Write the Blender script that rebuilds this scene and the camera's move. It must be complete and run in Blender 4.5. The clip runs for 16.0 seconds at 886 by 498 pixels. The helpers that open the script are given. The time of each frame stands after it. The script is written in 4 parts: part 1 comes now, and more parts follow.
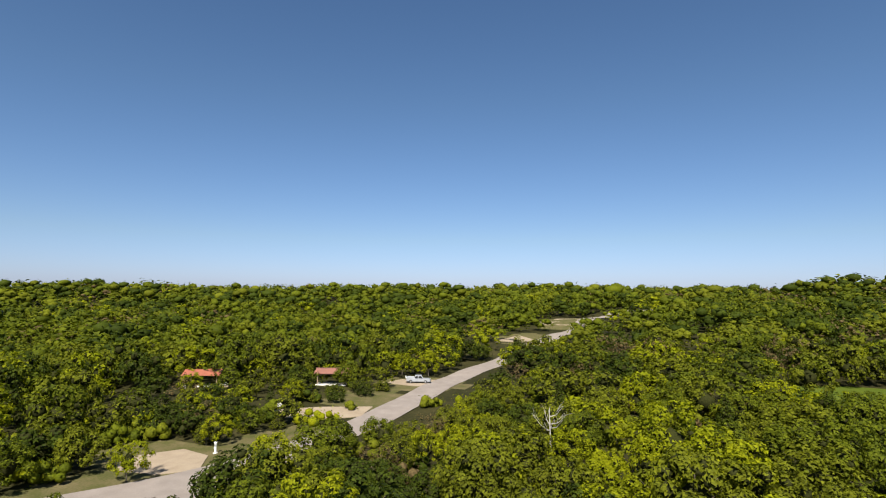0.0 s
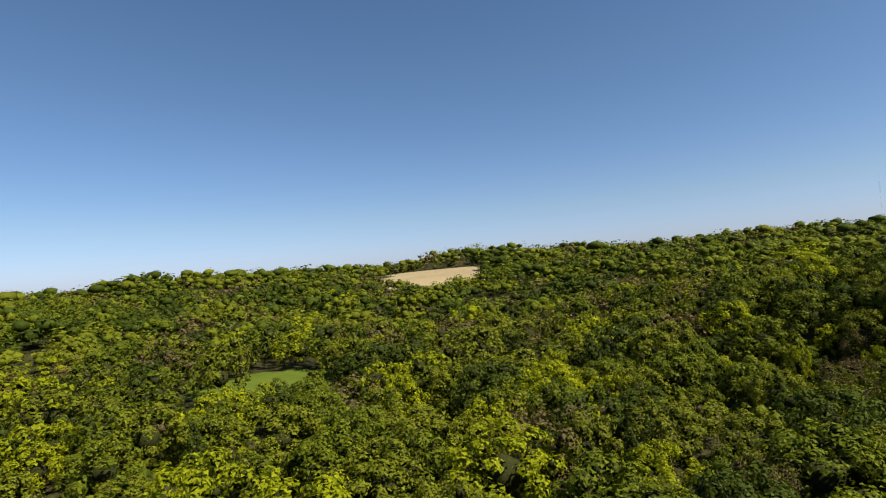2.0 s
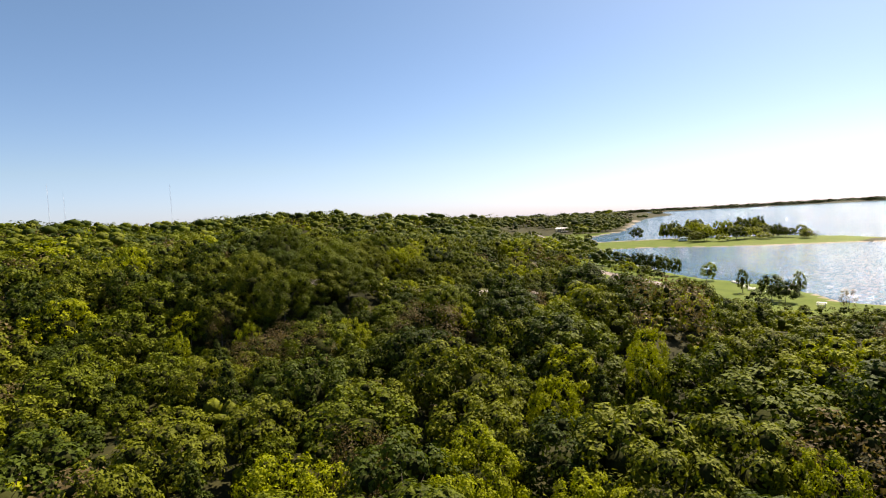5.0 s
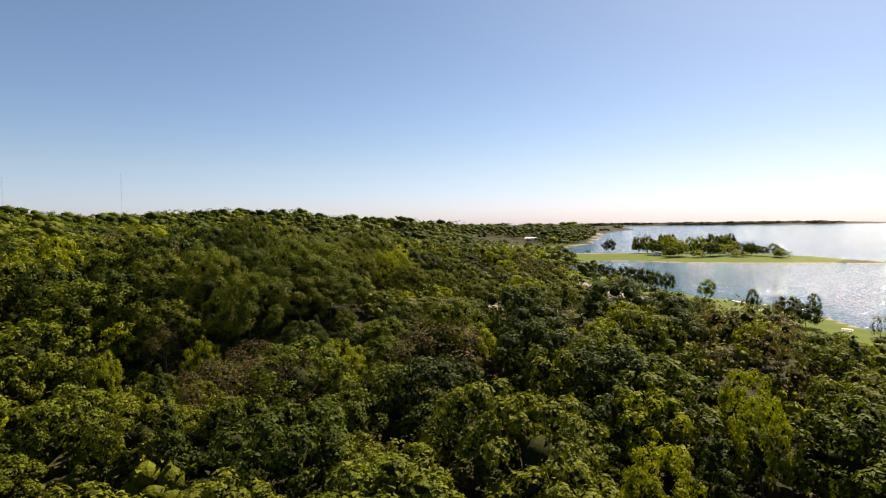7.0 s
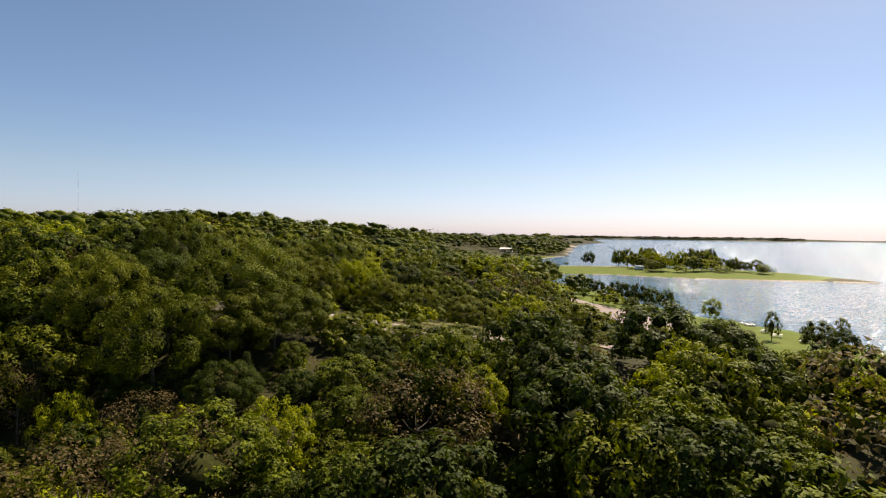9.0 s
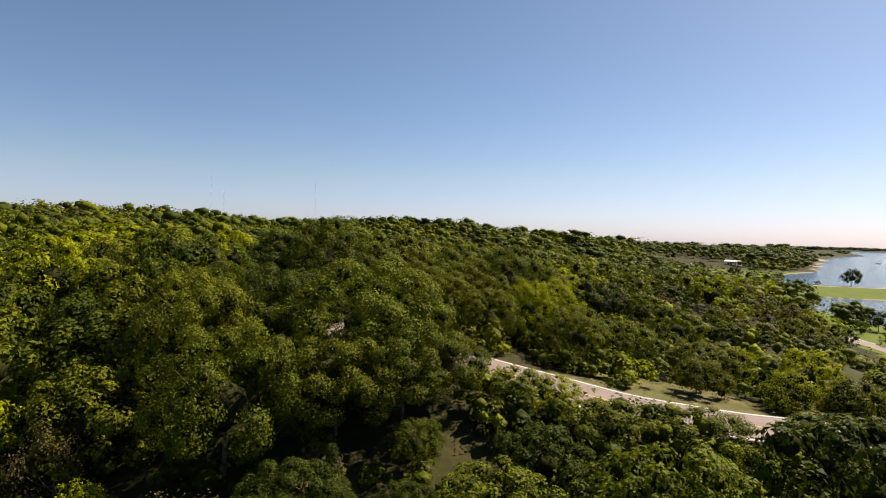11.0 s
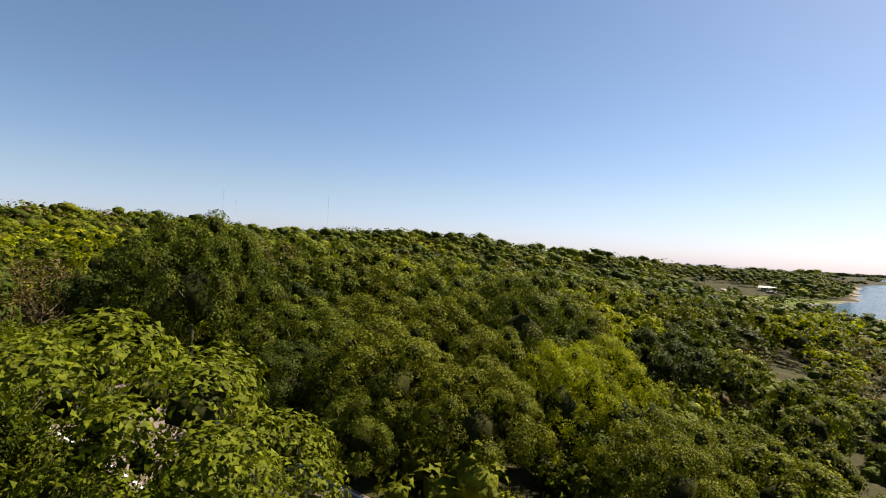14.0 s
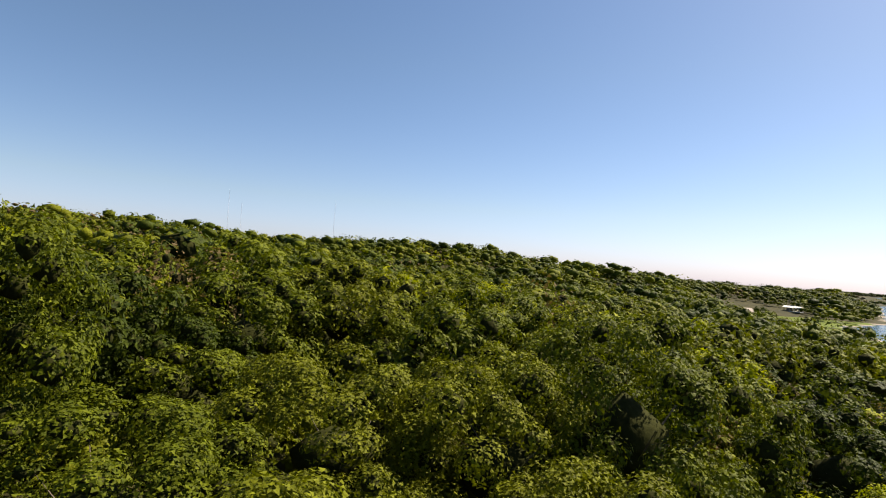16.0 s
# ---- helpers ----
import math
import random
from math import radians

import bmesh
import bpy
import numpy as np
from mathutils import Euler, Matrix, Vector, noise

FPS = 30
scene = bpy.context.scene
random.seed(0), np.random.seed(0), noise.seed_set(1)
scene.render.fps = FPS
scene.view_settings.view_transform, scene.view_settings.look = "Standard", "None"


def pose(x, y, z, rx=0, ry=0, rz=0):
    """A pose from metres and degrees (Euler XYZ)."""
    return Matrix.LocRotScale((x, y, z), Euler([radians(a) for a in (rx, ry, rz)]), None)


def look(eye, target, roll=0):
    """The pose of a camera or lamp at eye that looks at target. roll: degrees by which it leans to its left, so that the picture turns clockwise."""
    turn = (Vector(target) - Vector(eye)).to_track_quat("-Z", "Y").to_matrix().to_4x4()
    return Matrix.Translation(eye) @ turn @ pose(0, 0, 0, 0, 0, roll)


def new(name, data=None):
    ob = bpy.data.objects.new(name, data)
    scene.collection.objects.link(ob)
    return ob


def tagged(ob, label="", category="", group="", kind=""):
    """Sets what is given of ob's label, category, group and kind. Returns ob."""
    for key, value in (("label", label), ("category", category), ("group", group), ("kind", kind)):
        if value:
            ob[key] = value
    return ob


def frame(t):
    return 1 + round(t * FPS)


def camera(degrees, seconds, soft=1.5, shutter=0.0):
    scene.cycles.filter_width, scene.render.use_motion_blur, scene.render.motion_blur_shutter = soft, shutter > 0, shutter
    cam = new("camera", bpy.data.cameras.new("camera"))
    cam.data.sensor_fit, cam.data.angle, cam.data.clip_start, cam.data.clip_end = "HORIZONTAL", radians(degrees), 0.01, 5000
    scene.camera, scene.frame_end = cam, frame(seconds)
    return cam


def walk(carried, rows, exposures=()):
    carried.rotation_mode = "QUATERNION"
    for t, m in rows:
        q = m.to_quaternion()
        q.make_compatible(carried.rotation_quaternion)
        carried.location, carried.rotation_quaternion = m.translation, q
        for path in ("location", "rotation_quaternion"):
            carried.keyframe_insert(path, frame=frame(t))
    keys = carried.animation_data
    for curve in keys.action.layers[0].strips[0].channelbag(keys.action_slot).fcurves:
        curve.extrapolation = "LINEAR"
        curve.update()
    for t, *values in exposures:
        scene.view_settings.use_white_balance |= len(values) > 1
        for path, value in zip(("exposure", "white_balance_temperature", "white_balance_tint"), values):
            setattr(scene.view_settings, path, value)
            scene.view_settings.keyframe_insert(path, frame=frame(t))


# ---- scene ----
cam = camera(78.0, 16.0, soft=1.1)
PATH = [
    (0, (11.76, 9.61, 24.19), (4.314, 28.096, 25.883), 0.45),
    (0.5, (6.29, 15.56, 24.91), (4.270, 35.388, 26.532), -1.14),
    (1, (1.11, 21.47, 25.13), (6.006, 40.811, 26.570), -2.88),
    (1.5, (-2.74, 28.02, 25.24), (7.808, 44.979, 26.336), -3.92),
    (2, (-4.76, 34.61, 25.18), (9.616, 48.485, 25.957), -4.56),
    (2.5, (-5.50, 41.07, 24.98), (12.495, 49.793, 25.257), -5.05),
    (3, (-5.26, 46.98, 24.74), (14.252, 51.355, 24.635), -4.94),
    (3.5, (-3.91, 52.00, 24.48), (16.080, 52.366, 24.077), -4.66),
    (4, (-1.78, 56.18, 24.33), (17.707, 51.760, 23.537), -4.38),
    (4.5, (1.03, 59.16, 24.19), (19.134, 50.740, 23.104), -3.79),
    (4.7, (2.24, 60.21, 24.13), (19.770, 50.651, 23.064), -3.54),
    (5.2, (5.85, 61.71, 23.99), (22.679, 50.946, 22.959), -2.92),
    (6, (12.76, 61.41, 23.72), (29.184, 50.034, 22.766), -1.94),
    (6.8, (19.89, 58.93, 23.42), (36.155, 47.331, 22.526), -0.95),
    (7, (21.55, 58.13, 23.33), (37.765, 46.453, 22.457), -0.70),
    (7.5, (25.60, 56.07, 23.11), (41.673, 44.195, 22.327), -0.38),
    (8, (29.73, 53.66, 22.96), (45.644, 41.572, 22.252), -0.03),
    (8.5, (33.92, 51.04, 22.78), (49.661, 38.718, 22.159), 0.34),
    (9, (38.19, 48.15, 22.67), (53.783, 35.636, 22.122), 0.69),
    (9.5, (42.43, 45.06, 22.66), (58.741, 33.506, 22.150), 0.91),
    (10, (46.87, 42.01, 22.72), (65.079, 33.761, 22.142), 1.03),
    (10.2, (48.64, 40.78, 22.77), (67.337, 33.717, 22.219), 1.13),
    (10.7, (52.97, 37.71, 23.08), (71.966, 31.470, 22.592), 1.38),
    (11.5, (59.78, 33.09, 23.78), (78.890, 27.214, 23.397), 1.78),
    (12.3, (66.58, 29.35, 24.17), (85.713, 23.536, 23.892), 2.18),
    (12.5, (68.30, 28.62, 24.14), (87.436, 22.817, 23.892), 2.28),
    (13, (72.62, 26.92, 23.99), (91.761, 21.121, 23.839), 2.60),
    (13.5, (77.35, 25.23, 23.86), (96.548, 19.643, 23.798), 2.91),
    (14, (82.06, 23.70, 23.59), (101.282, 18.169, 23.677), 3.11),
    (14.5, (87.10, 22.30, 23.38), (106.350, 16.882, 23.581), 3.32),
    (15, (92.11, 20.96, 23.21), (111.419, 15.775, 23.538), 3.56),
    (15.5, (97.15, 19.76, 23.35), (116.451, 14.537, 23.696), 4.08),
    (16, (102.24, 18.54, 23.67), (121.527, 13.281, 24.156), 4.14),
]
walk(cam, [(t, look(eye, target, roll)) for t, eye, target, roll in PATH],
     exposures=[(0, 1.06, 6600, 10), (1.5, 1.08, 6650, 10), (3.0, 1.4, 7000, 11), (4.5, 1.58, 7400, 12), (7.0, 1.32, 7800, 14), (10.0, 1.24, 7700, 14), (12.5, 1.32, 7600, 14), (16.0, 1.46, 7500, 13)])

# ---- sky, sun ----
SUN_AZ = radians(167.0)      # clockwise from +y, the way the light comes from
SUN_EL = radians(48.0)
world = bpy.data.worlds.new("sky")
scene.world = world
world.use_nodes = True
wn = world.node_tree.nodes
sky = wn.new("ShaderNodeTexSky")
sky.sky_type = "NISHITA"
sky.sun_disc = False
sky.sun_elevation, sky.sun_rotation = SUN_EL, SUN_AZ
sky.air_density, sky.dust_density, sky.ozone_density = 1.0, 0.6, 2.9
wn["Background"].inputs["Strength"].default_value = 0.05
hue = wn.new("ShaderNodeHueSaturation")
hue.inputs["Saturation"].default_value = 1.13
tint = wn.new("ShaderNodeMix")
tint.data_type, tint.blend_type = "RGBA", "MULTIPLY"
tint.inputs["Factor"].default_value = 1.0
where = wn.new("ShaderNodeTexCoord")
height = wn.new("ShaderNodeSeparateXYZ")
haze = wn.new("ShaderNodeValToRGB")
# faint lavender haze towards the horizon
haze.color_ramp.elements.new(0.1)
for e, (p, c) in zip(haze.color_ramp.elements, ((0.0, (0.88, 0.98, 1.52, 1)), (0.1, (0.97, 0.985, 1.13, 1)), (0.34, (0.99, 0.99, 1.02, 1)))):
    e.position, e.color = p, c
world.node_tree.links.new(where.outputs["Generated"], height.inputs["Vector"])
world.node_tree.links.new(height.outputs["Z"], haze.inputs["Fac"])
world.node_tree.links.new(haze.outputs["Color"], tint.inputs[7])
world.node_tree.links.new(sky.outputs["Color"], tint.inputs[6])
world.node_tree.links.new(tint.outputs[2], hue.inputs["Color"])
world.node_tree.links.new(hue.outputs["Color"], wn["Background"].inputs["Color"])
sun_data = bpy.data.lights.new("sun", "SUN")
sun_data.energy, sun_data.angle, sun_data.color = 5.0, radians(0.53), (1.0, 0.95, 0.86)
sun = new("sun", sun_data)
sun_dir = Vector((math.sin(SUN_AZ) * math.cos(SUN_EL), math.cos(SUN_AZ) * math.cos(SUN_EL), math.sin(SUN_EL)))
sun.matrix_world = look(sun_dir * 300, (0, 0, 0))


# ---- materials ----
def material(name, rough=0.8, spec=0.3):
    m = bpy.data.materials.new(name)
    m.use_nodes = True
    b = m.node_tree.nodes["Principled BSDF"]
    b.inputs["Roughness"].default_value = rough
    b.inputs["Specular IOR Level"].default_value = spec
    return m, m.node_tree.nodes, m.node_tree.links, b


def ramp(nodes, stops):
    r = nodes.new("ShaderNodeValToRGB")
    while len(r.color_ramp.elements) < len(stops):
        r.color_ramp.elements.new(0.5)
    for e, (p, c) in zip(r.color_ramp.elements, stops):
        e.position, e.color = p, (*c, 1)
    return r


def noisy(name, stops, scale, rough=0.85, bump=0.3, fine=8.0, spec=0.25, metal=0.0):
    """Two scales of noise that drive colour and relief, in metres of the object's own space."""
    m, n, l, b = material(name, rough, spec)
    b.inputs["Metallic"].default_value = metal
    tc = n.new("ShaderNodeTexCoord")
    big, small = n.new("ShaderNodeTexNoise"), n.new("ShaderNodeTexNoise")
    big.inputs["Scale"].default_value, small.inputs["Scale"].default_value = scale, scale * fine
    big.inputs["Detail"].default_value, small.inputs["Detail"].default_value = 4, 3
    mix = n.new("ShaderNodeMath")
    mix.operation = "MULTIPLY_ADD"
    mix.inputs[1].default_value = 0.45
    half = n.new("ShaderNodeMath")
    half.operation = "MULTIPLY"
    half.inputs[1].default_value = 0.6
    for t in (big, small):
        l.new(tc.outputs["Object"], t.inputs["Vector"])
    l.new(big.outputs["Fac"], half.inputs[0])
    l.new(small.outputs["Fac"], mix.inputs[0])
    l.new(half.outputs[0], mix.inputs[2])
    r = ramp(n, stops)
    l.new(mix.outputs[0], r.inputs["Fac"])
    l.new(r.outputs["Color"], b.inputs["Base Color"])
    if bump:
        bp = n.new("ShaderNodeBump")
        bp.inputs["Strength"].default_value, bp.inputs["Distance"].default_value = bump, 0.05
        l.new(small.outputs["Fac"], bp.inputs["Height"])
        l.new(bp.outputs["Normal"], b.inputs["Normal"])
    return m


def leaf_material(name, dark, light, glow=0.24):
    """Leaves: each leaf spray and each tree has a tint of its own; some light passes through."""
    m = bpy.data.materials.new(name)
    m.use_nodes = True
    n, l = m.node_tree.nodes, m.node_tree.links
    b = n["Principled BSDF"]
    geo, info = n.new("ShaderNodeNewGeometry"), n.new("ShaderNodeObjectInfo")
    mean = n.new("ShaderNodeMath")
    mean.operation = "MULTIPLY_ADD"
    mean.inputs[1].default_value = 0.65
    part_of = n.new("ShaderNodeMath")
    part_of.operation = "MULTIPLY"
    part_of.inputs[1].default_value = 0.35
    l.new(info.outputs["Random"], part_of.inputs[0])
    l.new(geo.outputs["Random Per Island"], mean.inputs[0])
    l.new(part_of.outputs[0], mean.inputs[2])
    r = ramp(n, [(0.1, dark), (0.9, light)])
    l.new(mean.outputs[0], r.inputs["Fac"])
    l.new(r.outputs["Color"], b.inputs["Base Color"])
    b.inputs["Roughness"].default_value = 0.6
    b.inputs["Specular IOR Level"].default_value = 0.06
    grain = n.new("ShaderNodeTexNoise")
    grain.inputs["Scale"].default_value, grain.inputs["Detail"].default_value = 3.2, 3
    l.new(geo.outputs["Position"], grain.inputs["Vector"])
    shade = n.new("ShaderNodeMapRange")
    shade.inputs["From Min"].default_value, shade.inputs["From Max"].default_value = 0.3, 0.7
    shade.inputs["To Min"].default_value, shade.inputs["To Max"].default_value = 0.62, 1.28
    l.new(grain.outputs["Fac"], shade.inputs["Value"])
    tone = n.new("ShaderNodeVectorMath")
    tone.operation = "SCALE"
    l.new(r.outputs["Color"], tone.inputs[0])
    l.new(shade.outputs["Result"], tone.inputs["Scale"])
    l.new(tone.outputs["Vector"], b.inputs["Base Color"])
    bump = n.new("ShaderNodeBump")
    bump.inputs["Strength"].default_value, bump.inputs["Distance"].default_value = 0.9, 0.2
    l.new(grain.outputs["Fac"], bump.inputs["Height"])
    l.new(bump.outputs["Normal"], b.inputs["Normal"])
    tr = n.new("ShaderNodeBsdfTranslucent")
    thin = n.new("ShaderNodeVectorMath")
    thin.operation = "MULTIPLY"
    thin.inputs[1].default_value = (1.25, 1.3, 0.6)
    l.new(tone.outputs["Vector"], thin.inputs[0])
    l.new(thin.outputs["Vector"], tr.inputs["Color"])
    mx = n.new("ShaderNodeMixShader")
    mx.inputs["Fac"].default_value = glow
    l.new(b.outputs[0], mx.inputs[1])
    l.new(tr.outputs[0], mx.inputs[2])
    l.new(mx.outputs[0], n["Material Output"].inputs["Surface"])
    return m


LEAF = {
    "oak": leaf_material("oak_leaf", (0.039, 0.052, 0.004), (0.104, 0.122, 0.006)),
    "deep": leaf_material("deep_leaf", (0.018, 0.028, 0.003), (0.052, 0.070, 0.006)),
    "olive": leaf_material("olive_leaf", (0.062, 0.070, 0.005), (0.130, 0.142, 0.008)),
    "lime": leaf_material("lime_leaf", (0.136, 0.156, 0.004), (0.226, 0.238, 0.006), 0.34),
    "brown": leaf_material("russet_leaf", (0.070, 0.050, 0.020), (0.130, 0.095, 0.042)),
}
SLOT = {k: i for i, k in enumerate(LEAF)}
BARK = noisy("bark", [(0.3, (0.05, 0.04, 0.03)), (0.7, (0.16, 0.13, 0.10))], 1.5, bump=0.6)
# near-black colour of the crown cores: shade between leaf clumps put into it
CORE_SHADE = noisy("crown_core_shade", [(0.3, (0.012, 0.014, 0.004)), (0.7, (0.032, 0.034, 0.010))], 2.5, bump=0.8, spec=0.02)
GREY_BARK = noisy("grey_bark", [(0.3, (0.22, 0.20, 0.17)), (0.7, (0.42, 0.39, 0.34))], 1.5, bump=0.6)


# ---- the lie of the land ----
# x, y, height of the bare ground over the lake
ANCHORS = np.array([
    (0, 0, 3), (-48, 65, 2), (-37, 90, 2.2), (-38, 112, 2.7), (-43, 131, 3.4), (-85, 105, 3.5), (-60, 120, 3.6), (-36, 160, 4.6), (-32, 205, 7), (-26, 240, 9), (-19, 278, 14), (-6, 325, 17), (15, 420, 17),
    (30, 75, 2.5), (60, 90, 2.5), (50, 140, 5.5), (97, 94, 3.5), (90, 136, 3), (145, 164, 4), (66, 28, 3.2), (33, 24, 2), (33, 50, 2.6), (84, 46, 3.5), (80, 58, 3), (76, 18, 5), (86, 32, 8.5),
    (84, 0, 10.2), (88, 8, 10.8), (95, 14, 12), (101, 20, 13), (111, 29, 13.8), (128, 44, 14.5), (95, 30, 12.5), (101, 0, 10.4), (101, -10, 8), (120, 12, 14.2), (122, 30, 15.5), (127, 0, 12.6), (124, -12, 10.5), (142, 15, 15.5), (112, -22, 7), (82, -20, 7), (90, -58, 3),
    (60, -40, 3), (105, -74, 1.8), (250, -190, 2), (280, -82, 8), (390, -292, 4), (-383, 320, 20), (-230, 440, 23), (-100, 520, 22),
    (0, 640, 22), (150, 430, 26), (230, 470, 24), (185, 225, 11), (210, 248, 17), (245, 285, 22), (285, 320, 26), (343, 353, 33), (290, 400, 24), (440, 330, 29), (430, 230, 23), (490, 140, 27.5), (530, -90, 31), (470, -200, 20), (274, 115, 17.5),
], float)
# the lake's edge, from the near shore round the spit and the cove to the far capes
SHORE = [(-900, -60), (-60, -76), (45, -85), (63, -83), (75, -93), (87, -101), (100, -103.5), (110, -104.5), (124, -111), (140, -119), (170, -140), (225, -168), (258, -181), (246, -205), (224, -228), (196, -237), (169, -254), (144, -280), (116, -304),
         (118, -310), (165, -340), (215, -354), (275, -311), (297, -285), (306, -268), (340, -300), (379, -336), (392, -370), (433, -460), (468, -500), (640, -733), (851, -1006), (1233, -1627), (1500, -1900),
         (1850, -2300), (3000, -2700), (2700, -3150), (1900, -3500), (1335, -3700), (1280, -3800), (1500, -4400), (-4400, -4400), (-4400, -60)]


def shore_distance(x, y):
    """Metres to the lake's edge: below zero in the lake."""
    best = np.full(x.shape, 1e9)
    inside = np.zeros(x.shape, bool)
    for (ax, ay), (bx, by) in zip(SHORE, SHORE[1:] + SHORE[:1]):
        ex, ey = bx - ax, by - ay
        k = np.clip(((x - ax) * ex + (y - ay) * ey) / (ex * ex + ey * ey), 0, 1)
        best = np.minimum(best, np.hypot(x - ax - k * ex, y - ay - k * ey))
        if ay != by:
            cross = ((ay > y) != (by > y)) & (x < ex * (y - ay) / ey + ax)
            inside ^= cross
    return np.where(inside, -best, best)


def step(v, a, b):
    k = np.clip((v - a) / (b - a), 0, 1)
    return k * k * (3 - 2 * k)


def ground_z(x, y):
    x, y = np.asarray(x, float), np.asarray(y, float)
    top, low = np.zeros(x.shape), np.zeros(x.shape)
    for ax, ay, az in ANCHORS:
        d2 = (x - ax) ** 2 + (y - ay) ** 2
        w = 1 / (d2 + 80.0) ** 1.8
        top, low = top + w * az, low + w
    far = np.hypot(x - 60, y - 40)
    z = top / low + 0.5 * np.sin(x * 0.045 + 1) * np.sin(y * 0.05) * step(far, 60, 200) + 3.0 * np.sin(x * 0.009 + y * 0.004) * np.sin(y * 0.011 + 2) * step(far, 250, 600)
    d = shore_distance(x, y)
    spit = step(-y, 190, 215) * step(y, -420, -350) * (1 - step(x, 360, 420))
    z = 0.35 + (np.maximum(z, 0.6) - 0.35) * step(d, 0, 70) * (1 - 0.6 * spit)
    return np.where(d < 0, np.maximum(-4, d * 0.35), z)


def gz(x, y):
    return float(ground_z(np.array([x]), np.array([y]))[0])


def mesh_of(name, verts, faces, mats=(), index=None, smooth=False, tris=None, tri_index=None):
    """A mesh from arrays of places and of four-cornered faces, and of triangles where given."""
    me = bpy.data.meshes.new(name)
    verts, faces = np.asarray(verts, np.float32), np.asarray(faces, np.int32).reshape(-1, 4)
    tris = np.zeros((0, 3), np.int32) if tris is None else np.asarray(tris, np.int32)
    me.vertices.add(len(verts))
    me.vertices.foreach_set("co", verts.ravel())
    me.loops.add(faces.size + tris.size)
    me.loops.foreach_set("vertex_index", np.r_[faces.ravel(), tris.ravel()])
    me.polygons.add(len(faces) + len(tris))
    me.polygons.foreach_set("loop_start", np.r_[np.arange(len(faces)) * 4, faces.size + np.arange(len(tris)) * 3].astype(np.int32))
    if index is not None:
        me.polygons.foreach_set("material_index", np.r_[np.asarray(index, np.int32), np.asarray(tri_index if tri_index is not None else [], np.int32)].astype(np.int32))
    if smooth:
        me.polygons.foreach_set("use_smooth", np.ones(len(faces) + len(tris), bool))
    for m in mats:
        me.materials.append(m)
    me.update(calc_edges=True)
    return me


def spread(lo, a, b, hi, fine, grow):
    """Grid lines: fine between a and b, ever wider out to lo and hi."""
    mid = list(np.arange(a, b + fine, fine))
    up, s, v = [], fine, mid[-1]
    while v < hi:
        s *= grow
        v += s
        up.append(min(v, hi))
    down, s, v = [], fine, a
    while v > lo:
        s *= grow
        v -= s
        down.append(max(v, lo))
    return np.array(down[::-1] + mid + up)


# leaf litter, its colour lowered further for the shade between the trees
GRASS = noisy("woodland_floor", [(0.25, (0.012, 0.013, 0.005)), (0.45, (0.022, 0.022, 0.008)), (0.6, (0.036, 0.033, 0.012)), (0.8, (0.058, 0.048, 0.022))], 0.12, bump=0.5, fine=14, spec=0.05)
LAWN = noisy("mown_grass", [(0.3, (0.0432, 0.0648, 0.0072)), (0.5, (0.0648, 0.09, 0.0101)), (0.75, (0.0936, 0.108, 0.0202))], 0.15, bump=0.4, fine=16, spec=0.05)
MEADOW = noisy("dry_meadow", [(0.25, (0.045, 0.052, 0.014)), (0.45, (0.070, 0.070, 0.024)), (0.6, (0.105, 0.088, 0.042)), (0.8, (0.15, 0.12, 0.065))], 0.35, bump=0.6, fine=10, spec=0.05)
FIELD = noisy("hay_field", [(0.3, (0.1768, 0.136, 0.068)), (0.7, (0.2448, 0.1904, 0.102))], 0.03, bump=0.2, fine=10)
SHOREMUD = noisy("shore_mud", [(0.3, (0.096, 0.072, 0.048)), (0.7, (0.2, 0.16, 0.112))], 0.3, bump=0.4)
gx, gy = spread(-4600, -110, 260, 4600, 3.2, 1.09), spread(-4600, -340, 230, 4600, 3.2, 1.09)
mx_, my_ = np.meshgrid(gx, gy)
cells = np.arange(len(gx) * len(gy)).reshape(len(gy), len(gx))
quads = np.stack([cells[:-1, :-1], cells[:-1, 1:], cells[1:, 1:], cells[1:, :-1]], -1).reshape(-1, 4)
cx_, cy_ = (mx_[:-1, :-1] + mx_[1:, 1:]).ravel() / 2, (my_[:-1, :-1] + my_[1:, 1:]).ravel() / 2
sd_ = shore_distance(cx_, cy_)
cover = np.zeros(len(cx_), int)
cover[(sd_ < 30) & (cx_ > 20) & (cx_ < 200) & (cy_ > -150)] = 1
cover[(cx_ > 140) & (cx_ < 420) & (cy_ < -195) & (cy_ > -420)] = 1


def oval(cx, cy, rx, ry, x=cx_, y=cy_):
    return ((x - cx) / rx) ** 2 + ((y - cy) / ry) ** 2 < 1


cover[oval(50, 139, 15, 14)] = 1
for o in ((-43, 131, 12, 9), (-51, 66, 10, 8), (-45, 110, 9, 10), (-39, 216, 10, 16), (-33, 266, 12, 12), (92, 118, 5, 3), (95, 3, 8, 8), (87, -10, 6, 8), (-44, 50, 12, 10), (-42, 74, 8, 14)):
    cover[oval(*o)] = 2
cover[((0.71 * (cx_ - 246) + 0.70 * (cy_ - 286)) / 66) ** 2 + ((0.70 * (cx_ - 246) - 0.71 * (cy_ - 286)) / 36) ** 2 < 1] = 3
cover[(sd_ < 1.6) & (sd_ > -6)] = 4
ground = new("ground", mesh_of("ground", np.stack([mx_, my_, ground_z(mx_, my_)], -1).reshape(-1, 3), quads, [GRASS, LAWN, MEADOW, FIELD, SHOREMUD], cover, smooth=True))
tagged(ground, "grassy rolling ground under the woodland by the lake", "ground", kind="structure")

